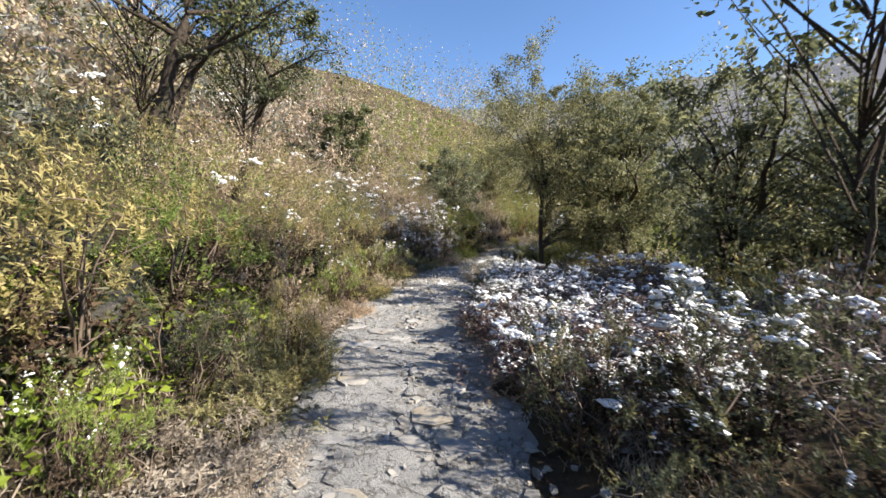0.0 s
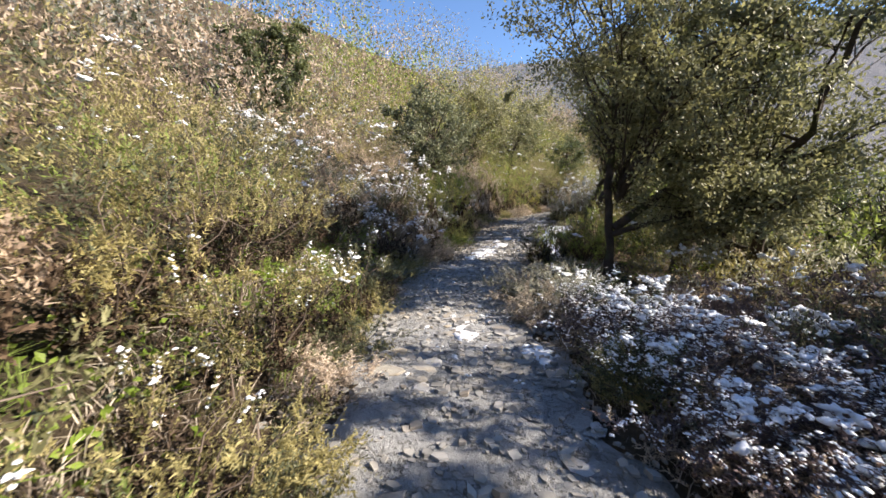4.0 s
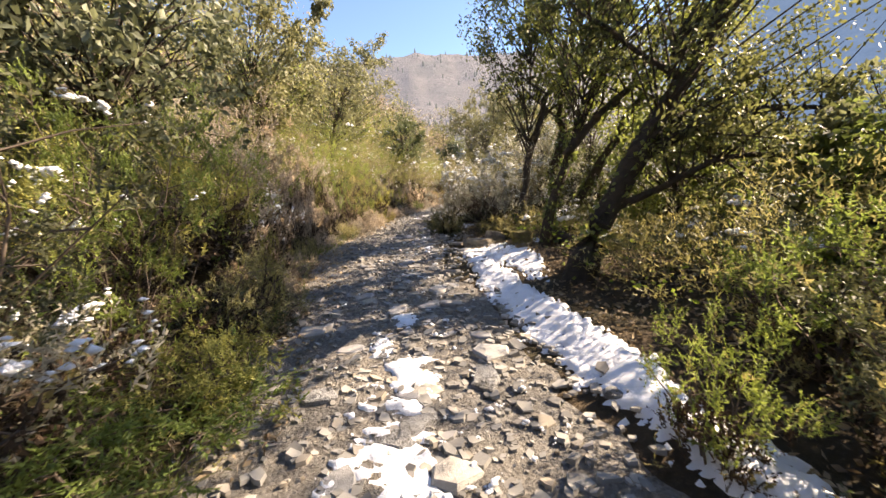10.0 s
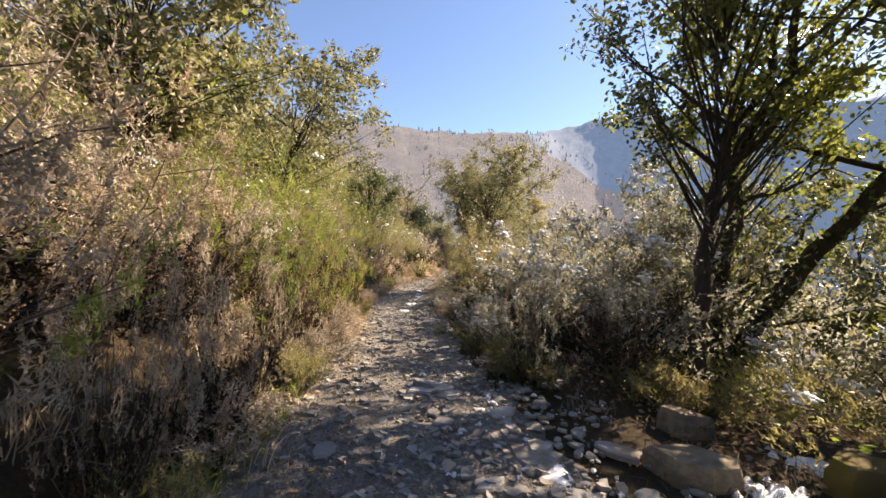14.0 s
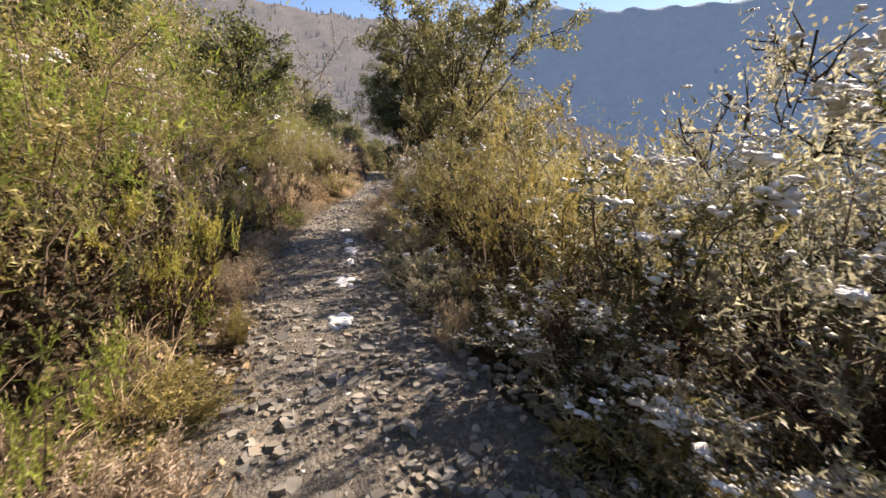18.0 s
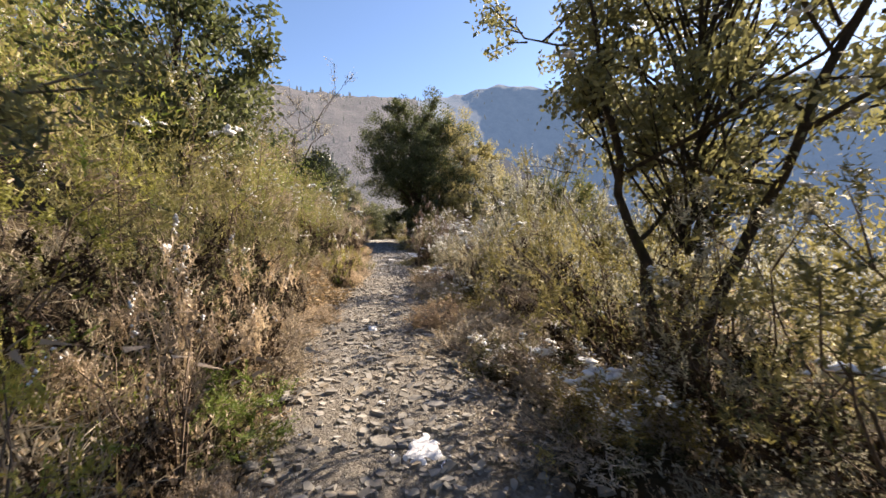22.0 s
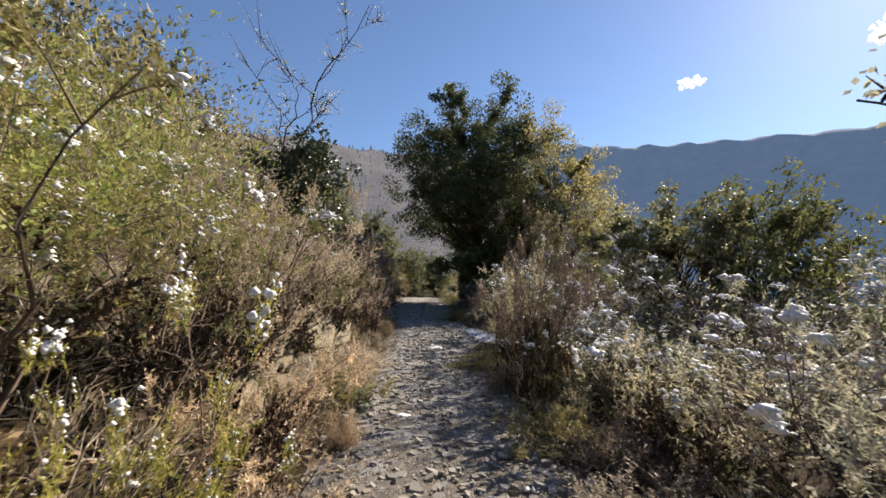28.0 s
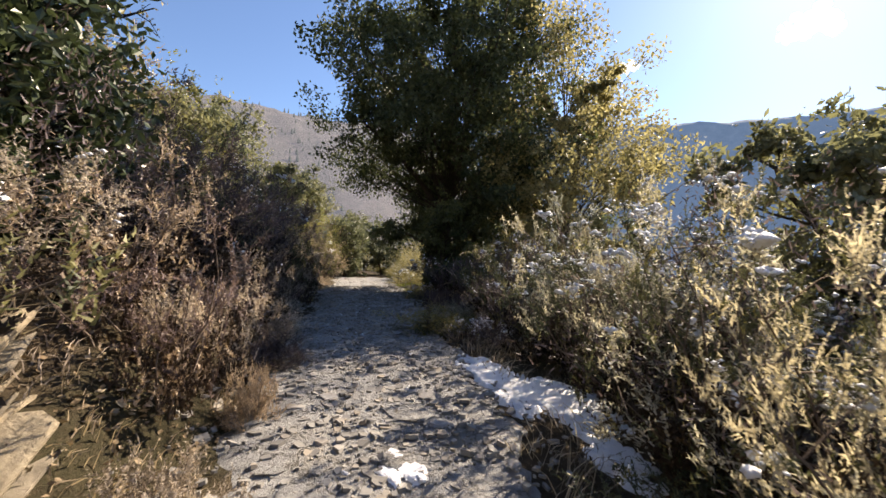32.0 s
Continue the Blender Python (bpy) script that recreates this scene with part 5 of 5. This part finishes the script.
# single bushes that stand out
for c, form, snow, x, y, size, wide, side in (
        ("plum", 0, 1, 0.4, 40.6, 2.35, 0.5, "r"), ("dark", 2, 1, 0.85, 41.3, 2.1, 0.55, "r"), ("grey", 1, 0, 1.25, 42.1, 1.9, 0.6, "r"), ("dark", 1, 1, 2.25, 43.1, 2.0, 0.8, "r"), ("grey", 2, 1, 3.0, 44.3, 2.0, 0.85, "r"), ("grey", 0, 1, 3.6, 45.3, 2.0, 0.85, "r"),
        ("grey", 0, 2, -2.2, 23.4, 3.2, 0.8, "r"), ("grey", 1, 2, -1.5, 24.5, 3.1, 0.85, "r"), ("olive", 2, 1, -2.6, 22.3, 2.3, 0.8, "r"), ("dark", 0, 2, -3.3, 22.9, 1.2, 1.1, "r"),
        # plum and dark on this bank also stand for the shade on it
        ("plum", 0, 1, -1.05, 46.6, 1.9, 1.0, "l"), ("dark", 1, 1, -0.55, 47.5, 1.8, 0.9, "l"), ("plum", 2, 1, 0.0, 48.3, 1.7, 0.9, "l"), ("brown", 1, 0, 0.3, 49.2, 1.5, 0.9, "l"),
        ("green", 1, 0, -7.95, 16.9, 1.7, 0.8, "l"), ("green", 2, 0, -8.0, 15.8, 1.6, 0.8, "l"), ("green", 1, 0, -8.35, 19.3, 1.5, 0.9, "l"), ("yellow", 2, 0, -8.2, 17.9, 1.5, 0.9, "l"), ("yellow", 0, 0, -8.0, 16.9, 1.2, 0.9, "l"), ("dark", 2, 1, -3.6, 13.9, 1.25, 1.0, "r"), ("green", 0, 0, -3.3, 14.9, 1.1, 1.0, "r"),
        ("olive", 2, 1, -0.35, 33.9, 2.6, 0.75, "r"), ("grey", 0, 1, 0.0, 34.9, 2.6, 0.8, "r"), ("grey", 1, 1, 0.6, 35.9, 2.4, 0.8, "r"), ("dark", 0, 2, 0.35, 2.75, 0.5, 1.5, "r"), ("grey", 1, 2, -0.35, 3.35, 0.5, 1.5, "r"), ("dark", 2, 2, -1.0, 4.35, 0.5, 1.5, "r"), ("dark", 1, 1, 0.9, 2.0, 0.6, 1.2, "r"), ("dark", 1, 2, -7.6, 12.2, 1.7, 1.0, "l"), ("dark", 2, 2, -7.7, 14.0, 1.9, 0.9, "l")):
    bush(c, form, snow, x, y, size, wide, random.uniform(0, 360), side)

# ---- grass, leaves, moss ----
grass("dry_grass", 31, 36.6, -3.0, -1.1, 5000, "straw", "tan dry grass hanging down the bank", 0.42, 1)
grass("dry_grass", 39.6, 41, -3.0, -1.1, 1200, "straw", "tan dry grass hanging down the bank", 0.42, 18)
grass("dry_grass", 41.5, 47, -2.5, -1.9, 4000, "straw", "tan dry grass hanging over the rock", 0.3, 15)
grass("dry_grass", 41, 47.5, -3.2, -2.1, 4200, "straw", "tan dry grass on top of the rock bank", 0.36, 2)
grass("dry_grass", 20, 33, -2.4, -1.25, 2600, "straw", "tan dry grass along the foot of the bank", 0.3, 3)
grass("dry_grass", 2, 16, -2.2, -1.15, 2000, "straw", "dry grass along the trail's edge", 0.28, 4)
grass("dry_grass", 9, 13.5, 1.6, 3.6, 1800, "straw", "tawny dry grass under the oak", 0.3, 5)
grass("dry_grass", 22, 50, 1.2, 2.4, 2600, "straw", "dry grass at the trail's lower edge", 0.28, 6)
grass("green_grass", -4, 14, -2.6, -1.1, 4200, "blade", "green grass and ferns on the bank", 0.32, 7)
grass("green_grass", 9, 14, 1.4, 2.6, 2500, "blade", "green grass on the mossy ledge", 0.16, 8)
grass("green_grass", 50, 57, 1.2, 3.2, 3500, "blade", "short green grass below the large oak", 0.14, 9)
grass("green_grass", 15, 36.8, -1.8, -1.2, 2700, "blade", "green grass at the foot of the bank", 0.24, 10)
grass("dry_heath_litter", 0, 10, 1.1, 1.75, 6000, "brown", "matted brown twigs between trail and snowy heath", 0.15, 17, 0.1)
grass("dry_heath_litter", 14, 52, -1.75, -1.0, 9000, "brown", "matted brown twigs and grass at the trail's edge", 0.16, 11, 0.12)
grass("dry_heath_litter", 20, 52, 1.25, 2.2, 8000, "brown", "matted brown twigs and grass below the trail", 0.16, 12, 0.12)
grass("dry_heath_litter", 0, 14, -2.0, -1.0, 9000, "brown", "matted brown twigs and grass at the trail's edge", 0.16, 13, 0.12)
grass("dry_grass", 1.0, 9.0, 1.35, 2.6, 900, "straw", "dry grass between the snowy heath", 0.2, 14)
litter("fallen_leaves", 9.5, 14, -2.2, -1.2, 1200, "brown fallen leaves on the rocky ledge", seed=13)
litter("fallen_leaves", 40.5, 48, -1.45, -0.85, 1800, "brown fallen leaves at the foot of the rock", seed=14, size=0.05)
grass("dry_grass", 40.5, 48, -1.4, -0.85, 1200, "straw", "short dry grass at the foot of the rock", 0.14, 16)
litter("bright_leaves", 43.3, 44.5, -1.6, -1.1, 300, "green leaves of a small plant growing from the rock", "bright", 0.045, 15, 0.12)
litter("fallen_leaves", 24, 50, -1.8, -0.85, 4000, "small reddish fallen leaves along the trail's edge", seed=12, size=0.045)
litter("fallen_leaves", 16, 34, -1.9, -0.7, 5000, "brown fallen leaves along the trail's edge", seed=1)
litter("fallen_leaves", 36, 41, -2.4, -0.75, 4500, "tan fallen oak leaves at the foot of the bank", seed=2, size=0.075)
litter("fallen_leaves", 15, 24, 1.6, 5.0, 6000, "brown fallen leaves under the oaks", seed=3)
litter("fallen_leaves", 8, 14, 1.4, 4.0, 2500, "brown fallen leaves on the ledge", seed=4)
litter("bright_leaves", 1, 14, -2.4, -1.3, 2600, "bright green leaves of low plants on the bank", "bright", 0.07, 5, 0.08)
litter("bright_leaves", 12, 26, 2.2, 6.0, 2500, "bright green leaves of low plants below the trail", "bright", 0.06, 6, 0.25)

litter("fallen_leaves", 36.8, 39.6, -2.5, -1.0, 1700, "large tan fallen leaves in the hollow of the bank", seed=8, size=0.085)
litter("bright_leaves", 11.6, 13.6, -2.1, -1.35, 700, "bright green ferns on the dark bank", "bright", 0.07, 9, 0.1)
litter("bright_leaves", 1.4, 4.2, -2.6, -1.3, 1500, "bright green broad-leaved plants on the bank", "bright", 0.065, 10, 0.22)
oak(*spot(26.6, 3.3), 2.6, "thin bare sapling with dark twigs", "grey", 0.018, 1, (0.12, 0.05), 0.4, 0.45, 600, seed=51, name="sapling", limbs=7, leaf=0.05, snow=30)

# ---- snow on the ground ----
for k, (s, d, long, wide, holes) in enumerate((
        (9.5, 0.1, 0.75, 0.32, 0.25), (8.9, 0.8, 0.6, 0.3, 0.3), (10.8, 1.8, 1.2, 0.75, 0.15), (10.3, 2.0, 1.3, 0.9, 0.1), (15.6, -0.15, 1.7, 0.55, 0.1), (16.7, 0.08, 0.9, 0.4, 0.2), (14.8, -0.35, 0.6, 0.3, 0.3), (17.9, 0.12, 0.5, 0.26, 0.2), (17.3, -0.1, 0.5, 0.26, 0.3),
        (20.0, 1.3, 1.5, 0.36, 0.0), (18.6, 1.3, 1.9, 0.4, 0.05), (17.4, 1.36, 1.7, 0.44, 0.05), (16.3, 1.45, 1.6, 0.46, 0.08), (15.4, 1.5, 1.0, 0.5, 0.25), (20.1, 1.68, 1.7, 0.55, 0.05), (19.2, 1.8, 1.2, 0.4, 0.2), (21.2, 0.6, 0.6, 0.25, 0.3), (21.0, 2.4, 0.9, 0.3, 0.3),
        (25.3, 1.3, 0.9, 0.45, 0.2), (24.2, 1.4, 1.3, 0.6, 0.15), (27.4, 1.5, 0.8, 0.35, 0.25), (31.5, 0.25, 0.55, 0.2, 0.25), (30.7, 0.26, 0.6, 0.24, 0.2), (29.9, 0.18, 0.4, 0.18, 0.3), (29.0, 0.04, 0.5, 0.3, 0.15), (27.8, -0.1, 0.45, 0.22, 0.2), (28.2, 0.65, 0.3, 0.2, 0.25),
        (36.1, 1.5, 0.8, 0.4, 0.2), (32.6, 0.2, 0.4, 0.26, 0.25), (35.8, 1.55, 0.7, 0.45, 0.1), (35.0, 1.65, 0.7, 0.5, 0.1), (35.4, 2.5, 0.6, 0.4, 0.2), (38.8, 1.6, 0.9, 0.4, 0.2), (35.8, -0.08, 0.3, 0.15, 0.3), (40.2, 1.6, 1.1, 0.4, 0.25),
        (47.5, 1.5, 0.8, 0.5, 0.1), (43.4, 1.5, 1.2, 0.5, 0.2), (42.6, 1.75, 0.9, 0.6, 0.15), (42.8, -0.24, 0.22, 0.16, 0.2), (48.1, 1.35, 0.9, 0.5, 0.05), (47.3, 1.85, 1.1, 0.6, 0.05), (46.5, 1.75, 0.7, 0.4, 0.15), (46.5, 0.3, 0.45, 0.3, 0.2), (45.4, 1.45, 0.4, 0.25, 0.2))):
    snow_patch(s, d, long, wide, "patch of melting snow " + ("on the stony trail" if abs(d) < 1.2 else "along the trail's edge"), 60 + k, holes=holes)

# ---- rocks ----
def slab(rng, long, wide, thick, jag=0.0):
    """A flat broken stone with uneven edges and a worn upper rim."""
    n = rng.randint(5, 9)
    w = np.sort(np.linspace(0, 6.283, n, endpoint=False) + rng.uniform(-0.3, 0.3, n))
    r = rng.uniform(0.75 - jag, 1.1 + jag * 0.5, n)
    ring = np.stack([np.cos(w) * r * long / 2, np.sin(w) * r * wide / 2], 1)
    tilt = rng.uniform(-0.12, 0.12, 2)
    v = [np.column_stack([ring * 0.95, np.full(n, -thick * 0.6)]), np.column_stack([ring, np.full(n, thick * 0.55)]), np.column_stack([ring * 0.86, thick + ring @ tilt])]
    v = np.concatenate(v)
    k = np.arange(n)
    q = np.concatenate([np.stack([k, (k + 1) % n, n + (k + 1) % n, n + k], 1), np.stack([n + k, n + (k + 1) % n, 2 * n + (k + 1) % n, 2 * n + k], 1)])
    v = np.concatenate([v, [[0, 0, thick * rng.uniform(0.95, 1.1)]]])
    f = np.stack([2 * n + k, 2 * n + (k + 1) % n, np.full(n, 3 * n)], 1)
    return v, [f, q]


rng = np.random.RandomState(77)
bank = new("rock_outcrop")
face_s, face_u = np.arange(41.0, 47.2, 0.12), np.linspace(0, 1, 9)
pts = []
for s in face_s:
    tall = 1.05 * float(ease((s - 40.8) / 1.2) * ease((47.4 - s) / 1.6))
    for u in face_u:
        x, y = spot(s, -1.36 - 0.6 * u ** 1.3 - 0.05 * math.sin(s * 5 + u * 9))
        pts.append((x, y, height1(*spot(s, -1.0)) - 0.08 + tall * u + 0.05 * math.sin(s * 7.3 + u * 4)))
i, j = np.meshgrid(np.arange(len(face_s) - 1), np.arange(8), indexing="ij")
part("bedrock", mesh_of("bedrock", pts, [np.stack([i * 9 + j, i * 9 + j + 1, (i + 1) * 9 + j + 1, (i + 1) * 9 + j], -1).reshape(-1, 4)], ROCK), bank)
for k in range(300):
    s, up = rng.uniform(41.1, 47.0), rng.uniform(0, 1)
    tall = 1.05 * float(ease((s - 40.8) / 1.2) * ease((47.4 - s) / 1.6))
    x, y = spot(s, -1.2 - 0.55 * up ** 1.3 + rng.uniform(-0.1, 0.06))
    v, f = slab(rng, rng.uniform(0.3, 1.0), rng.uniform(0.1, 0.24), rng.uniform(0.008, 0.026), 0.45)
    ob = part("slab", mesh_of("slab", v, f, ROCK), bank)
    k = int(np.searchsorted(TS, s))
    fore, rise = Vector((TDIR[k, 0], TDIR[k, 1], 0)), radians(rng.uniform(12, 36))
    ax = (fore * math.cos(rise) + Vector((0, 0, math.sin(rise)))).normalized()
    ay = (Vector((-TDIR[k, 1], TDIR[k, 0], rng.uniform(-0.15, 0.65))) + fore * rng.uniform(-0.5, 0.5)).normalized()
    az = ax.cross(ay).normalized()
    ob.matrix_basis = Matrix.Translation((x, y, height1(*spot(s, -1.0)) - 0.06 + tall * up)) @ Matrix((ax, az.cross(ax), az)).transposed().to_4x4()
tagged(bank, "layered tan rock outcrop at the foot of the bank", "rock")
for s, d, long, wide, thick, mat, label in ((11.8, 2.4, 0.8, 0.6, 0.1, MOSS, "mossy stone ledge under the oak"), (11.0, 2.3, 0.6, 0.45, 0.1, MOSS, "mossy stone ledge under the oak"), (21.2, 1.5, 0.6, 0.42, 0.14, ROCK, "angular boulder at the trail's edge"),
                                            (21.8, 1.9, 0.5, 0.4, 0.16, ROCK, "small boulder at the trail's edge"), (20.7, 2.2, 0.5, 0.35, 0.2, MOSS, "mossy boulder at the trail's edge"), (54.0, 2.0, 1.4, 0.9, 0.1, MOSS, "mossy hump below the large oak"),
                                            (28.7, 1.0, 0.35, 0.25, 0.12, STONE, "rounded grey stone on the trail"), (28.9, 1.4, 0.3, 0.24, 0.12, STONE, "rounded grey stone on the trail")):
    x, y = spot(s, d)
    v, f = slab(rng, long, wide, thick)
    ob = new("rock", mesh_of("rock", v, f, mat))
    ob.matrix_basis = pose(x, y, height1(x, y), rng.uniform(-8, 8), rng.uniform(-8, 8), rng.uniform(0, 360))
    tagged(ob, label, "rock")
for k in range(7):
    s, d = 10.6 + 0.5 * k, -1.7 - 0.15 * (k % 3)
    x, y = spot(s + rng.uniform(-0.1, 0.1), d)
    v, f = slab(rng, rng.uniform(0.45, 0.75), rng.uniform(0.3, 0.5), rng.uniform(0.1, 0.16))
    ob = new("rock", mesh_of("rock", v, f, LEDGE))
    ob.matrix_basis = pose(x, y, height1(x, y) - 0.1, rng.uniform(-15, 15), rng.uniform(-15, 15), rng.uniform(50, 130))
    tagged(ob, "dark grey ledge stone in the shaded bank", "rock", "ledge stones in the bank")
for s, d, long, wide, thick, tilt in ((2.4, -1.9, 1.1, 0.55, 0.14, 14), (3.2, -2.3, 1.3, 0.6, 0.16, 10), (3.0, -1.75, 0.8, 0.4, 0.12, 20), (4.1, -2.1, 0.9, 0.5, 0.14, 12), (3.7, -2.9, 1.2, 0.6, 0.15, 8)):
    x, y = spot(s, d)
    v, f = slab(rng, long, wide, thick, 0.2)
    ob = new("rock", mesh_of("rock", v, f, LEDGE))
    k = int(np.searchsorted(TS, s))
    ob.matrix_basis = pose(x, y, height1(x, y) + 0.05, rng.uniform(-6, 6), -tilt, math.degrees(math.atan2(TDIR[k, 1], TDIR[k, 0])) + rng.uniform(-15, 15))
    tagged(ob, "dark slab of layered rock jutting from the bank", "rock", "ledge stones in the bank")
log = new("fallen_log", mesh_of("fallen_log", *(lambda p: (p[0], [p[1]]))(tube([(*spot(19.2, 2.9), height1(*spot(19.2, 2.9)) + 0.07), (*spot(20.2, 2.6), height1(*spot(20.2, 2.6)) + 0.1), (*spot(21.3, 2.5), height1(*spot(21.3, 2.5)) + 0.07)], [0.09, 0.1, 0.08], 9)), BARK, True))
tagged(log, "fallen grey log lying among dead leaves", "log")

# ---- stones of the trail ----
kinds = []
for k in range(28):
    v, f = slab(rng, 1.0, rng.uniform(0.55, 0.85), 0.16)
    kinds.append(mesh_of("stone", v, f, STONE if k < 14 else BEDROCK))
lay = [(rng.uniform(0.2, 10.4), rng.uniform(-0.7, 0.95), 0.08 + 0.22 * rng.uniform() ** 1.6, rng.uniform(0.18, 0.36)) for _ in range(200)]
lay += [(rng.uniform(0.5, 10), rng.uniform(-0.7, 0.85), rng.uniform(0.2, 0.44), rng.uniform(0.1, 0.2)) for _ in range(60)]
lay += [(rng.uniform(9.5, 23), np.clip(rng.normal(0.3, 0.55), -1.0, 1.3), rng.uniform(0.16, 0.42), rng.uniform(0.3, 0.8)) for _ in range(110)]
lay += [(rng.uniform(42, 52), rng.uniform(-0.9, 1.2), rng.uniform(0.2, 0.5), rng.uniform(0.1, 0.25)) for _ in range(30)]
lay += [(rng.uniform(23, 52), np.clip(rng.normal(0.55, 0.5), -1.0, 1.35), rng.uniform(0.09, 0.26), rng.uniform(0.4, 0.9)) for _ in range(70)]
for s, d, size, flat in lay:
    x, y = spot(s, d)
    ob = part("stone", kinds[rng.randint(14) + 14 * ((s < 15 + 4 * rng.uniform(-1, 1) or s > 42) and rng.uniform() < 0.6)], trail)
    ob.matrix_basis = pose(x, y, float(tread(x, y)[0]) - size * 0.05 * flat - 0.004, rng.uniform(-4, 4), rng.uniform(-4, 4), rng.uniform(0, 360)) @ Matrix.Diagonal((size, size, size * flat, 1))

n = 23000
s = rng.uniform(-2, 56, n)
d = rng.uniform(-1, 1, n) * (0.35 + 1.1 * rng.uniform(size=n) ** 0.6) + 0.15
keep = rng.uniform(size=n) < np.interp(s, [4, 9, 14], [0.15, 0.6, 1.0])
s, d, n = s[keep], d[keep], int(keep.sum())
p = np.array([spot(a, c) for a, c in zip(s, d)])
size = 0.011 + 0.042 * rng.uniform(size=n) ** 2 + 0.014 * ((s > 8) & (s < 21)) * rng.uniform(size=n) ** 3
w = np.arange(5)[None] * 1.2566 + rng.uniform(-0.4, 0.4, (n, 5)) + rng.uniform(0, 6.28, (n, 1))
r = size[:, None] * rng.uniform(0.65, 1.3, (n, 5))
a = rng.uniform(0, 6.28, (n, 1))
cx, cy = np.cos(w) * r, np.sin(w) * r
st = rng.uniform(0.6, 1.0, (n, 1))
ring = np.stack([cx * np.cos(a) - cy * st * np.sin(a), cx * np.sin(a) + cy * st * np.cos(a)], -1)
thick = size[:, None] * rng.uniform(0.06, 0.28, (n, 1))
tilt = np.einsum("nkc,nc->nk", ring, rng.normal(0, 0.2, (n, 2)))
z = tread(p[:, 0], p[:, 1])[:, None]
v = np.concatenate([np.dstack([p[:, None] + ring * 1.1, z - 0.012 + 0 * tilt]), np.dstack([p[:, None] + ring, z + thick + tilt])], 1)
k, o = np.arange(5), (np.arange(n) * 10)[:, None, None]
sides = (np.stack([k, (k + 1) % 5, 5 + (k + 1) % 5, 5 + k], 1)[None] + o).reshape(-1, 4)
tops = (np.arange(5, 10)[None] + o[:, 0]).reshape(-1, 5)
v, f = v.reshape(-1, 3), [sides, tops]
gravel = part("gravel", mesh_of("gravel", v, f, PEBBLE), trail, "loose grey and tan stones")
gravel["kind"] = "stuff"

n = 420
s = np.concatenate([rng.uniform(15, 24, n // 2), rng.uniform(24, 52, n // 4), rng.uniform(8, 14, n - n // 2 - n // 4)])
d = rng.normal(0.4, 0.45, n)
p = np.array([spot(a, c) for a, c in zip(s, d)])
size = 0.01 + 0.03 * rng.uniform(size=n) ** 2
v, f = pads(np.column_stack([p, tread(p[:, 0], p[:, 1]) + 0.006]), size, rng, 9)
tagged(new("snow_scraps", mesh_of("snow_scraps", v, [f], SNOW, True)), "scraps of snow left between the stones", "snow", kind="stuff")
